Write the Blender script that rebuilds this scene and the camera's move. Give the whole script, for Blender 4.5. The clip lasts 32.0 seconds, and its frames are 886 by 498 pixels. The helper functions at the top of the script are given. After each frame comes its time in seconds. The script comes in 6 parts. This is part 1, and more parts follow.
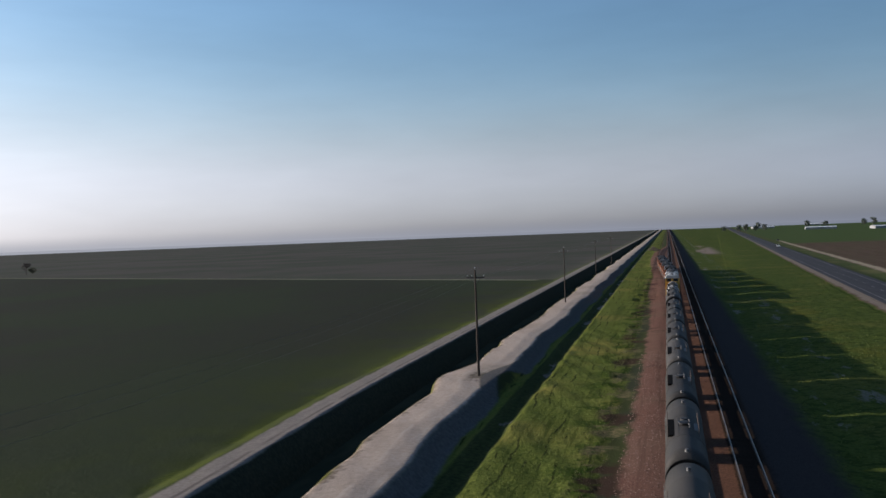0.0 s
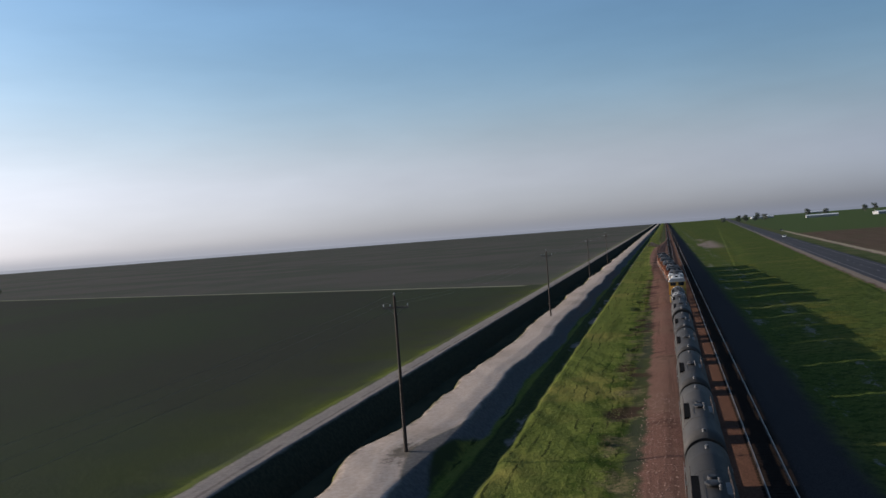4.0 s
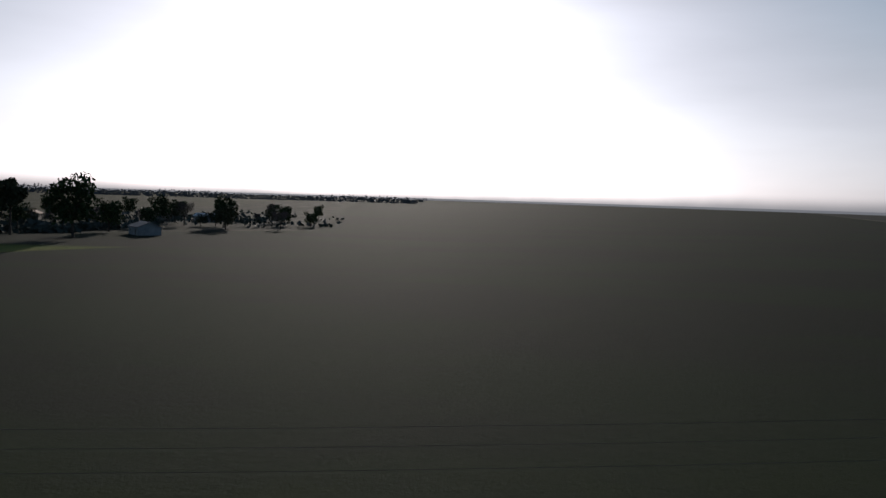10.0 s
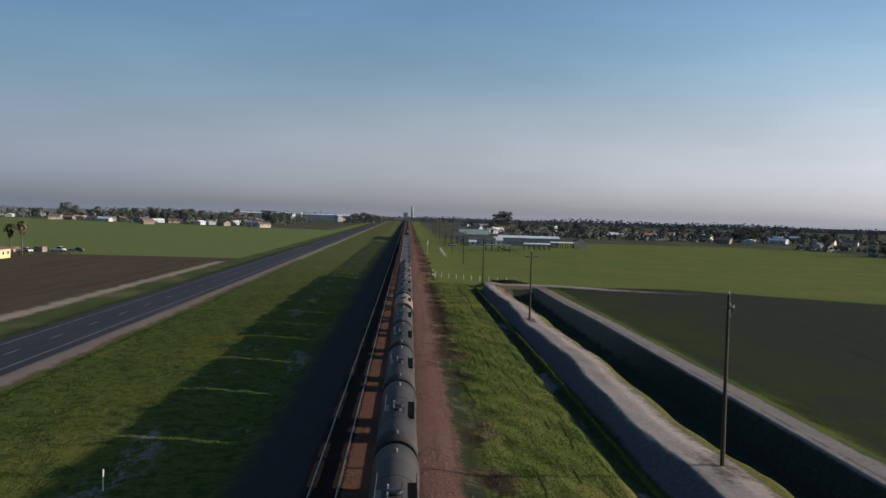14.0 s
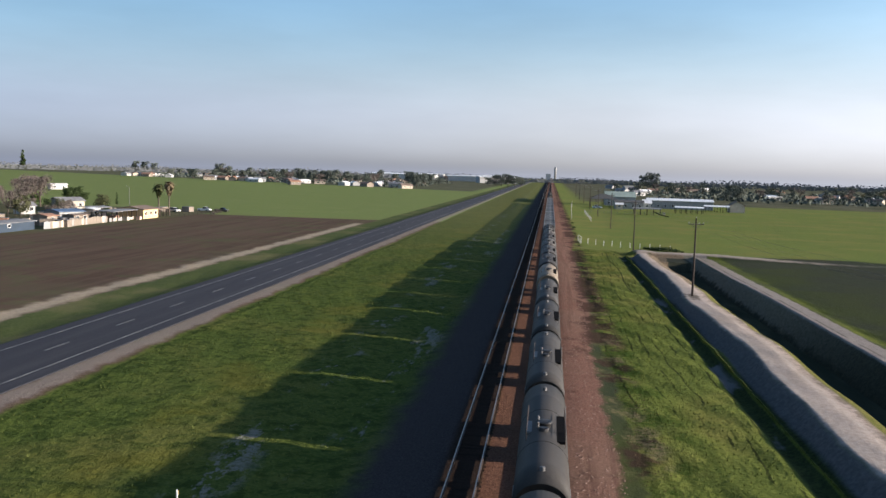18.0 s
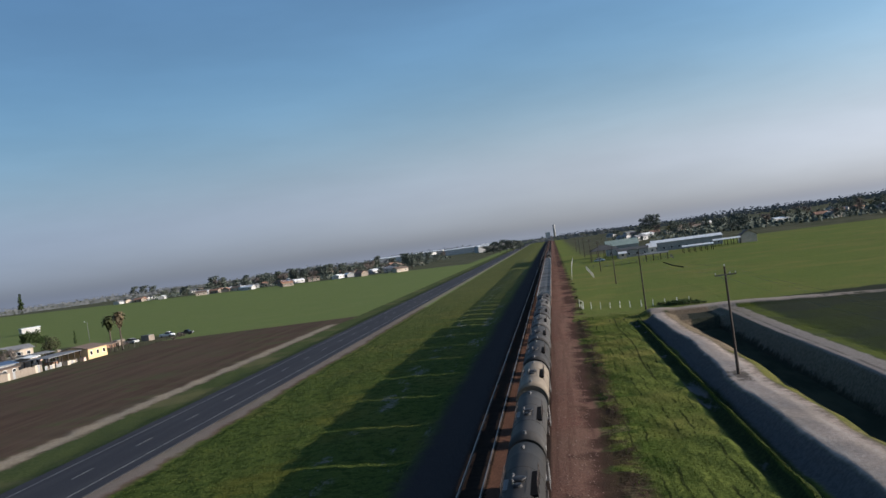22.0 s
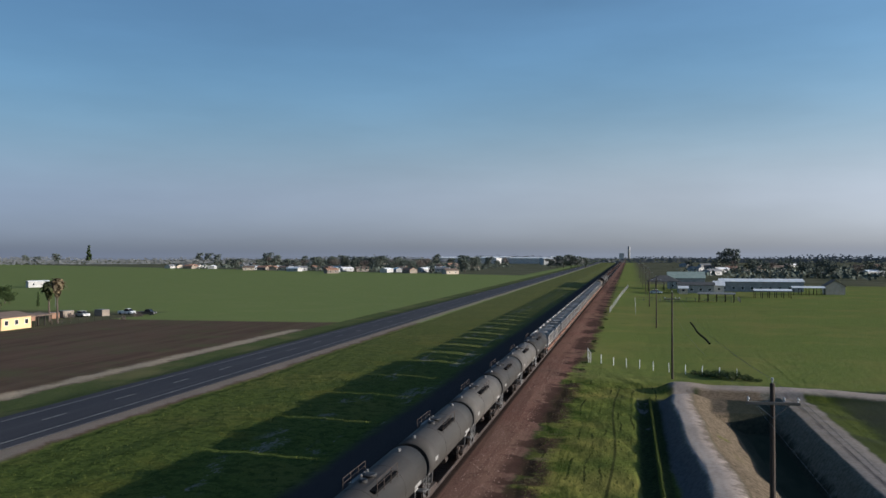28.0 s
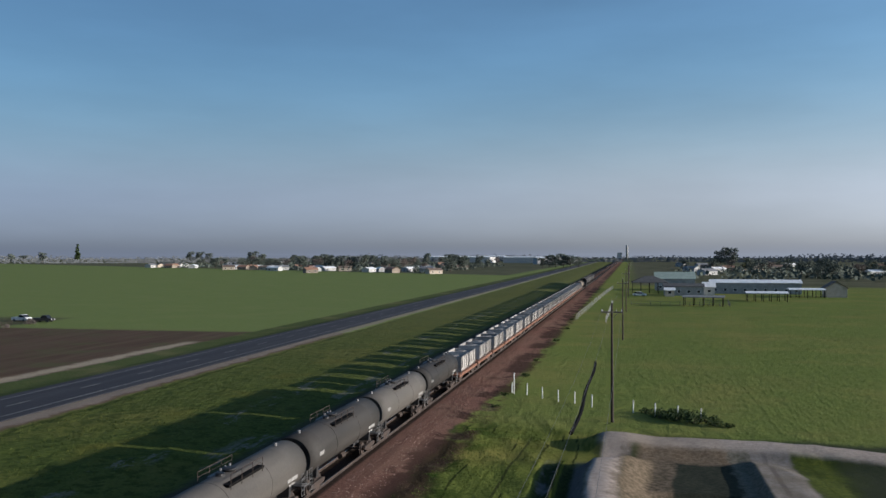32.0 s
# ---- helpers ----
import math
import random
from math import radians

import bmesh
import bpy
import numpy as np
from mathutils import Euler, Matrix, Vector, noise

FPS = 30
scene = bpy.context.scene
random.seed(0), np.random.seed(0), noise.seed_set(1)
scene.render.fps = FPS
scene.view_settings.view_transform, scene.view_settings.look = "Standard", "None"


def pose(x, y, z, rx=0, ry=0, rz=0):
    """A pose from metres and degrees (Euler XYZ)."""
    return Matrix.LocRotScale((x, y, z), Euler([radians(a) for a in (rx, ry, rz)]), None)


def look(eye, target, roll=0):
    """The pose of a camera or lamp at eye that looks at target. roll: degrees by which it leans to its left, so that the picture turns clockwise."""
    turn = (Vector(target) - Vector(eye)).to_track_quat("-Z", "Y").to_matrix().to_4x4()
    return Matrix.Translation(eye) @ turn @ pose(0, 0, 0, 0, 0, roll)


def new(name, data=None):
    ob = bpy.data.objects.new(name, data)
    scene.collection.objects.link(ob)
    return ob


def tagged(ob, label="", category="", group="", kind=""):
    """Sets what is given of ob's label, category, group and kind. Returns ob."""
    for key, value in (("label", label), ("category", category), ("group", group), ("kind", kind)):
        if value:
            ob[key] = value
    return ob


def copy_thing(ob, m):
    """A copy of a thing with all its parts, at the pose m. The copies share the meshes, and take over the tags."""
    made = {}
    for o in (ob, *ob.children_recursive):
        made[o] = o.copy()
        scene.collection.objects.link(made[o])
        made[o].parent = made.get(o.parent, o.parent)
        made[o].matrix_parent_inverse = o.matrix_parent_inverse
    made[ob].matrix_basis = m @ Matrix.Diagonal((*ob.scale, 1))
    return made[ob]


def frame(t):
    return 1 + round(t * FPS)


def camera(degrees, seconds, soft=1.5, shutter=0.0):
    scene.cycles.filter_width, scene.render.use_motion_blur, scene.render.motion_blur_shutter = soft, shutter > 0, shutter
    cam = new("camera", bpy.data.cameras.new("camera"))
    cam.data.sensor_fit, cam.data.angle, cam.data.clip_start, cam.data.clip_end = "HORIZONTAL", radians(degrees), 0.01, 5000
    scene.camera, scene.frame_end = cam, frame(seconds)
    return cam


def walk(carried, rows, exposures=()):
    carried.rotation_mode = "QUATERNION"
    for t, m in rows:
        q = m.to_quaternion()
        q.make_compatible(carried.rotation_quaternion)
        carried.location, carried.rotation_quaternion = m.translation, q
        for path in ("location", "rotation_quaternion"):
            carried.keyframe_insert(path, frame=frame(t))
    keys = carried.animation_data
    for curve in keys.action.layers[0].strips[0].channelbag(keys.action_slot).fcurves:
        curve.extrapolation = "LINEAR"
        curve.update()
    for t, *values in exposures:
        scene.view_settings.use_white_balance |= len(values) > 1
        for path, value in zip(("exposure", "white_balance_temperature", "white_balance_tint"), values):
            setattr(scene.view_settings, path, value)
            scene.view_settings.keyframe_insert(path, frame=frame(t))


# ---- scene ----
cam = camera(53.66, 32.0)


def aim(x, y, z, yaw, pitch, roll):
    """A camera pose from a place, yaw to the left of +y, pitch up and roll."""
    yaw, pitch = radians(yaw), radians(pitch)
    ahead = Vector((-math.sin(yaw) * math.cos(pitch), math.cos(yaw) * math.cos(pitch), math.sin(pitch)))
    return look((x, y, z), Vector((x, y, z)) + ahead * 100, roll)


PATH = [
    (0.0, -0.22, -3.16, 15.59, 14.42, -1.04, -2.20),
    (0.5, -0.27, 0.67, 15.57, 14.43, -1.03, -2.28),
    (1.0, -0.42, 4.55, 15.57, 14.42, -1.04, -2.27),
    (1.5, -0.62, 8.42, 15.58, 14.39, -1.02, -2.32),
    (2.0, -0.74, 12.34, 15.56, 14.37, -1.03, -2.43),
    (2.5, -0.83, 16.33, 15.60, 14.31, -0.94, -2.83),
    (3.0, -0.92, 20.02, 15.63, 14.33, -0.93, -3.52),
    (3.5, -0.94, 23.86, 15.67, 14.32, -0.90, -4.02),
    (5.5, -0.68, 38.87, 15.88, 14.29, -0.90, -6.14),
    (6.0, -0.78, 43.45, 16.01, 14.21, -0.70, -6.92),
    (6.1, -0.87, 44.33, 16.03, 13.64, -0.81, -6.24),
    (6.2, -0.97, 45.20, 16.06, 13.16, -0.58, -4.92),
    (6.3, -1.07, 46.05, 16.09, 12.96, 0.72, 0.86),
    (6.4, -1.18, 46.87, 16.13, 13.45, 0.67, 7.18),
    (6.5, -1.28, 47.65, 16.16, 12.77, 0.85, 13.51),
    (6.6, -1.36, 48.40, 16.21, 9.96, 0.92, 13.63),
    (6.7, -1.43, 49.11, 16.25, 10.00, 0.90, 11.91),
    (6.8, -1.48, 49.77, 16.30, 9.90, 0.95, 10.02),
    (6.9, -1.50, 50.39, 16.36, 9.58, 0.95, 9.45),
    (7.0, -1.50, 50.97, 16.41, 9.49, 0.99, 9.23),
    (7.1, -1.46, 51.49, 16.46, 9.03, 0.95, 10.02),
    (7.2, -1.41, 51.97, 16.51, 9.25, 0.85, 10.39),
    (7.3, -1.33, 52.39, 16.55, 9.00, 0.74, 10.18),
    (7.4, -1.24, 52.77, 16.59, 9.21, 0.65, 10.29),
    (7.5, -1.14, 53.09, 16.61, 9.16, 0.75, 10.11),
    (7.6, -1.04, 53.35, 16.63, 9.14, 0.60, 10.47),
    (7.7, -0.94, 53.57, 16.64, 8.96, 0.78, 8.82),
    (8.0, -0.68, 53.95, 16.61, 10.04, 0.50, 4.42),
    (8.2, -0.61, 54.09, 16.54, 12.54, 0.24, 4.30),
    (8.5, -0.59, 54.20, 16.41, 23.89, -0.63, 4.19),
    (9.0, -0.63, 54.54, 16.35, 44.16, -2.08, 3.36),
    (9.5, -0.54, 54.83, 16.18, 63.94, -2.91, 2.50),
    (10.0, -0.36, 55.00, 15.95, 85.12, -3.48, 1.83),
    (10.3, -0.25, 55.06, 15.81, 98.41, -3.75, 1.20),
    (10.6, -0.15, 55.07, 15.67, 113.69, -3.85, 0.56),
    (11.0, -0.07, 55.03, 15.51, 135.21, -3.62, -0.49),
    (11.5, -0.10, 54.87, 15.39, 154.94, -3.08, -0.97),
    (12.0, -0.11, 54.66, 15.36, 173.66, -2.57, -1.03),
    (12.5, -0.08, 54.66, 15.36, 175.89, -2.34, -0.39),
    (13.0, -0.02, 54.72, 15.40, 176.36, -2.20, 0.28),
    (13.5, 0.04, 54.78, 15.40, 176.96, -2.06, 0.96),
    (15.5, 0.16, 54.17, 15.28, 181.24, -3.68, 2.58),
    (16.0, 0.28, 52.87, 15.25, 182.89, -3.51, 2.73),
    (16.5, 0.38, 50.95, 15.26, 184.05, -4.48, 2.61),
    (17.0, 0.48, 48.35, 15.28, 185.19, -5.45, 2.33),
    (17.5, 0.43, 45.46, 15.27, 186.03, -5.27, 2.08),
    (18.0, 0.53, 42.10, 15.30, 186.85, -5.07, 1.62),
    (18.5, 0.38, 38.89, 15.28, 187.46, -5.10, -0.04),
    (18.6, 0.35, 38.19, 15.27, 187.03, -4.06, -3.58),
    (18.7, 0.33, 37.46, 15.27, 187.22, -4.28, -3.46),
    (18.8, 0.30, 36.73, 15.26, 187.20, -4.46, -3.13),
    (18.9, 0.28, 35.98, 15.26, 187.42, -4.28, -2.65),
    (19.0, 0.25, 35.21, 15.26, 187.72, -1.85, -3.63),
    (19.1, 0.21, 34.45, 15.26, 187.63, -1.01, -1.56),
    (19.2, 0.18, 33.67, 15.27, 187.84, -0.69, -1.74),
    (19.5, 0.04, 31.34, 15.31, 188.23, -0.74, 0.64),
    (20.0, -0.31, 27.53, 15.38, 188.82, -0.61, 0.43),
    (20.5, -0.79, 23.85, 15.45, 189.49, -0.50, 0.19),
    (21.0, -1.46, 19.54, 15.49, 190.18, -0.36, -0.03),
    (21.2, -1.71, 17.57, 15.51, 190.40, -0.44, -0.18),
    (21.4, -1.96, 15.60, 15.52, 190.69, -0.44, -0.18),
    (21.5, -2.10, 14.67, 15.52, 190.97, -0.20, -4.76),
    (21.6, -2.24, 13.79, 15.52, 190.53, -0.08, -7.00),
    (21.8, -2.55, 12.14, 15.52, 187.18, -0.01, -7.97),
    (22.0, -2.86, 10.56, 15.51, 187.13, -0.15, -7.69),
    (22.2, -3.16, 8.93, 15.50, 186.98, -0.05, -7.93),
    (22.4, -3.45, 7.29, 15.48, 187.18, 0.12, -8.54),
    (22.5, -3.59, 6.47, 15.48, 187.32, -0.11, -5.12),
    (22.6, -3.72, 5.65, 15.47, 187.33, -0.07, -4.11),
    (22.8, -3.99, 4.02, 15.46, 187.62, -0.15, -0.75),
    (23.0, -4.27, 2.43, 15.45, 187.80, -0.01, -0.01),
    (23.5, -5.00, -1.23, 15.47, 188.29, 0.05, -0.01),
    (24.0, -5.68, -4.46, 15.54, 188.74, 0.09, -0.12),
    (24.5, -6.58, -8.57, 15.61, 189.26, 0.12, -0.16),
    (25.0, -7.54, -13.05, 15.64, 189.81, 0.18, -0.18),
    (25.5, -8.43, -16.97, 15.59, 190.28, 0.21, -0.19),
    (27.5, -11.80, -32.55, 15.21, 191.82, 0.34, -0.10),
    (28.0, -12.80, -37.31, 15.18, 192.03, 0.33, -0.12),
    (28.5, -13.83, -42.09, 15.23, 192.23, 0.31, -0.09),
    (29.0, -14.76, -45.91, 15.22, 192.14, 0.30, -0.06),
    (29.5, -15.46, -49.02, 15.11, 192.27, 0.30, -0.07),
    (30.0, -16.38, -52.53, 14.97, 192.02, 0.32, -0.08),
    (30.5, -17.04, -56.28, 14.88, 192.07, 0.31, -0.09),
    (31.0, -17.80, -60.61, 14.81, 192.07, 0.31, -0.10),
    (31.5, -18.75, -65.31, 14.79, 191.98, 0.29, -0.04),
    (32.0, -19.82, -70.18, 14.86, 192.09, 0.28, -0.09)
]
EXPOSURES = [
    (0.0, 0.42, 6000, 12),
    (6.0, 0.42, 6000, 12),
    (8.5, 0.37, 6000, 12),
    (9.5, -0.22, 6000, 11),
    (10.0, -0.85, 5900, 11),
    (10.3, -1.40, 5900, 11),
    (10.6, -1.72, 5900, 11),
    (11.0, -2.07, 5900, 11),
    (11.5, -1.97, 5750, 12),
    (12.0, -1.42, 5600, 12),
    (12.5, -0.20, 5700, 12),
    (13.0, 0.20, 5850, 12),
    (15.5, 0.60, 6150, 12),
    (18.0, 1.13, 6150, 12),
    (19.0, 1.13, 6150, 12),
    (20.5, 0.64, 5900, 10),
    (32.0, 0.45, 5700, 8),
]
walk(cam, [(r[0], aim(*r[1:])) for r in PATH], EXPOSURES)

# ---- world and sun ----
SUN_AZ, SUN_EL = 90.0, 12.3     # degrees left of +y, degrees up
world = bpy.data.worlds.new("sky")
scene.world = world
world.use_nodes = True
wt = world.node_tree
sky = wt.nodes.new("ShaderNodeTexSky")
sky.sky_type = "NISHITA"
sky.sun_disc = False
sky.sun_elevation = radians(SUN_EL)
sky.sun_rotation = radians(-SUN_AZ)
sky.altitude, sky.air_density, sky.dust_density, sky.ozone_density = 50, 1.0, 0.8, 1.2


def world_math(op, a, b):
    n = wt.nodes.new("ShaderNodeMath")
    n.operation = op
    for socket, v in zip(n.inputs, (a, b)):
        if isinstance(v, bpy.types.NodeSocket):
            wt.links.new(v, socket)
        else:
            socket.default_value = v
    return n.outputs[0]


# haze: the warm low sky turns to a pale mauve grey of the same brightness
rgb = wt.nodes.new("ShaderNodeSeparateColor")
wt.links.new(sky.outputs[0], rgb.inputs[0])
warm = wt.nodes.new("ShaderNodeMapRange")
warm.interpolation_type = "SMOOTHSTEP"
for socket, v in zip(warm.inputs[1:5], (0.75, 1.95, 0.78, 0.0)):
    socket.default_value = v
wt.links.new(world_math("DIVIDE", rgb.outputs[2], rgb.outputs[0]), warm.inputs[0])
way = wt.nodes.new("ShaderNodeTexCoord").outputs["Generated"]
toward = wt.nodes.new("ShaderNodeVectorMath")
toward.operation = "DOT_PRODUCT"
wt.links.new(way, toward.inputs[0])
toward.inputs[1].default_value = (-math.sin(radians(SUN_AZ)), math.cos(radians(SUN_AZ)), 0)
away = [world_math("POWER", 2.0, world_math("MULTIPLY", world_math("MINIMUM", toward.outputs["Value"], 0.0), q)) for q in (1.05, 0.90, 0.52)]
haze = wt.nodes.new("ShaderNodeCombineColor")
for k, v in enumerate((0.965, 0.955, 1.06)):
    wt.links.new(world_math("MULTIPLY", world_math("MULTIPLY", rgb.outputs[1], v), away[k]), haze.inputs[k])
tint = wt.nodes.new("ShaderNodeMix")
tint.data_type = "RGBA"
wt.links.new(warm.outputs[0], tint.inputs[0])
deep = wt.nodes.new("ShaderNodeCombineColor")
for k, v in enumerate((0.82, 0.97, 1.10)):
    wt.links.new(world_math("MULTIPLY", rgb.outputs[k], v), deep.inputs[k])
wt.links.new(deep.outputs[0], tint.inputs[6])
wt.links.new(haze.outputs[0], tint.inputs[7])
# the hazy side towards the sun is brighter and warmer than the far side; thin streaks of high cloud
streak_map = wt.nodes.new("ShaderNodeMapping")
streak_map.inputs["Scale"].default_value = (1.6, 1.0, 7.0)
streak_map.inputs["Rotation"].default_value = (0.25, 0.1, 0.5)
wt.links.new(way, streak_map.inputs[0])
cirrus = wt.nodes.new("ShaderNodeTexNoise")
cirrus.inputs["Scale"].default_value, cirrus.inputs["Detail"].default_value, cirrus.inputs["Roughness"].default_value = 1.7, 5, 0.55
wt.links.new(streak_map.outputs[0], cirrus.inputs["Vector"])
veil = wt.nodes.new("ShaderNodeMapRange")
for socket, v in zip(veil.inputs[1:5], (0.35, 0.7, 0.95, 1.09)):
    socket.default_value = v
wt.links.new(cirrus.outputs["Fac"], veil.inputs[0])
sides = wt.nodes.new("ShaderNodeCombineColor")
for k, slope in enumerate((0.66, 0.58, 0.50)):
    wt.links.new(world_math("MULTIPLY", veil.outputs[0], world_math("POWER", 2.0, world_math("MULTIPLY", toward.outputs["Value"], slope))), sides.inputs[k])
shaded = wt.nodes.new("ShaderNodeMix")
shaded.data_type, shaded.blend_type = "RGBA", "MULTIPLY"
shaded.inputs[0].default_value = 1.0
wt.links.new(tint.outputs[2], shaded.inputs[6])
wt.links.new(sides.outputs[0], shaded.inputs[7])
wt.links.new(shaded.outputs[2], wt.nodes["Background"].inputs[0])
wt.nodes["Background"].inputs[1].default_value = 0.088
sun_data = bpy.data.lights.new("sun", "SUN")
sun_data.energy, sun_data.angle, sun_data.color = 5.0, radians(0.6), (1.0, 0.86, 0.70)
sun = new("sun", sun_data)
sun_dir = Vector((-math.sin(radians(SUN_AZ)) * math.cos(radians(SUN_EL)), math.cos(radians(SUN_AZ)) * math.cos(radians(SUN_EL)), math.sin(radians(SUN_EL))))
sun.matrix_world = look(sun_dir * 300, (0, 0, 0))


# ---- materials ----
class Nodes:
    """Short calls for building a node tree."""

    def __init__(self, name):
        self.mat = bpy.data.materials.new(name)
        self.mat.use_nodes = True
        self.t = self.mat.node_tree
        self.bsdf = self.t.nodes["Principled BSDF"]
        self.pos = self.t.nodes.new("ShaderNodeNewGeometry").outputs["Position"]
        sep = self.t.nodes.new("ShaderNodeSeparateXYZ")
        self.t.links.new(self.pos, sep.inputs[0])
        self.x, self.y, self.z = sep.outputs

    def put(self, socket, value):
        if isinstance(value, bpy.types.NodeSocket):
            self.t.links.new(value, socket)
        elif value is not None:
            if hasattr(socket, "default_value") and isinstance(value, (tuple, list)) and len(value) == 3 and socket.type == "RGBA":
                value = (*value, 1)
            socket.default_value = value

    def math(self, op, a, b=None, c=None):
        n = self.t.nodes.new("ShaderNodeMath")
        n.operation = op
        for i, v in enumerate((a, b, c)):
            if v is not None:
                self.put(n.inputs[i], v)
        return n.outputs[0]

    def noise(self, scale, detail=4, rough=0.6, vec=None, stretch=None):
        n = self.t.nodes.new("ShaderNodeTexNoise")
        v = vec or self.pos
        if stretch:
            m = self.t.nodes.new("ShaderNodeMapping")
            self.put(m.inputs[0], v)
            m.inputs["Scale"].default_value = stretch
            v = m.outputs[0]
        self.put(n.inputs["Vector"], v)
        n.inputs["Scale"].default_value = scale
        n.inputs["Detail"].default_value = detail
        n.inputs["Roughness"].default_value = rough
        return n.outputs["Fac"]

    def ramp(self, v, a, b, lo=0.0, hi=1.0):
        n = self.t.nodes.new("ShaderNodeMapRange")
        n.interpolation_type = "SMOOTHSTEP"
        for s, q in zip(n.inputs[:5], (v, a, b, lo, hi)):
            self.put(s, q)
        return n.outputs[0]

    def mix(self, f, a, b):
        n = self.t.nodes.new("ShaderNodeMix")
        n.data_type = "RGBA"
        self.put(n.inputs[0], f)
        self.put(n.inputs[6], a)
        self.put(n.inputs[7], b)
        return n.outputs[2]

    def bump(self, h, strength, distance):
        n = self.t.nodes.new("ShaderNodeBump")
        n.inputs["Strength"].default_value = strength
        n.inputs["Distance"].default_value = distance
        self.put(n.inputs["Height"], h)
        self.t.links.new(n.outputs[0], self.bsdf.inputs["Normal"])

    def done(self, colour, rough=0.9, metal=0.0, spec=0.3):
        self.put(self.bsdf.inputs["Base Color"], colour)
        self.put(self.bsdf.inputs["Roughness"], rough)
        self.put(self.bsdf.inputs["Metallic"], metal)
        self.put(self.bsdf.inputs["Specular IOR Level"], spec)
        return self.mat

    def random(self):
        return self.t.nodes.new("ShaderNodeObjectInfo").outputs["Random"]

    def local(self):
        return self.t.nodes.new("ShaderNodeTexCoord").outputs["Object"]


def worn(name, a, b, scale=2.0, rough=0.7, metal=0.0, bump=0.02, spread=0.0, streak=None, spec=0.4):
    """A surface between two colours, with grain, stains and some spread from object to object."""
    n = Nodes(name)
    v = n.local()
    big = n.noise(scale, 5, 0.65, v, streak)
    fine = n.noise(scale * 14, 3, 0.6, v)
    f = n.math("ADD", n.math("MULTIPLY", big, 0.75), n.math("MULTIPLY", fine, 0.25))
    if spread:
        f = n.math("ADD", f, n.math("MULTIPLY", n.math("SUBTRACT", n.random(), 0.5), spread))
    n.bump(fine, 0.5, bump)
    return n.done(n.mix(n.ramp(f, 0.32, 0.68), a, b), n.ramp(big, 0.3, 0.7, rough - 0.08, min(1, rough + 0.08)), metal, spec)


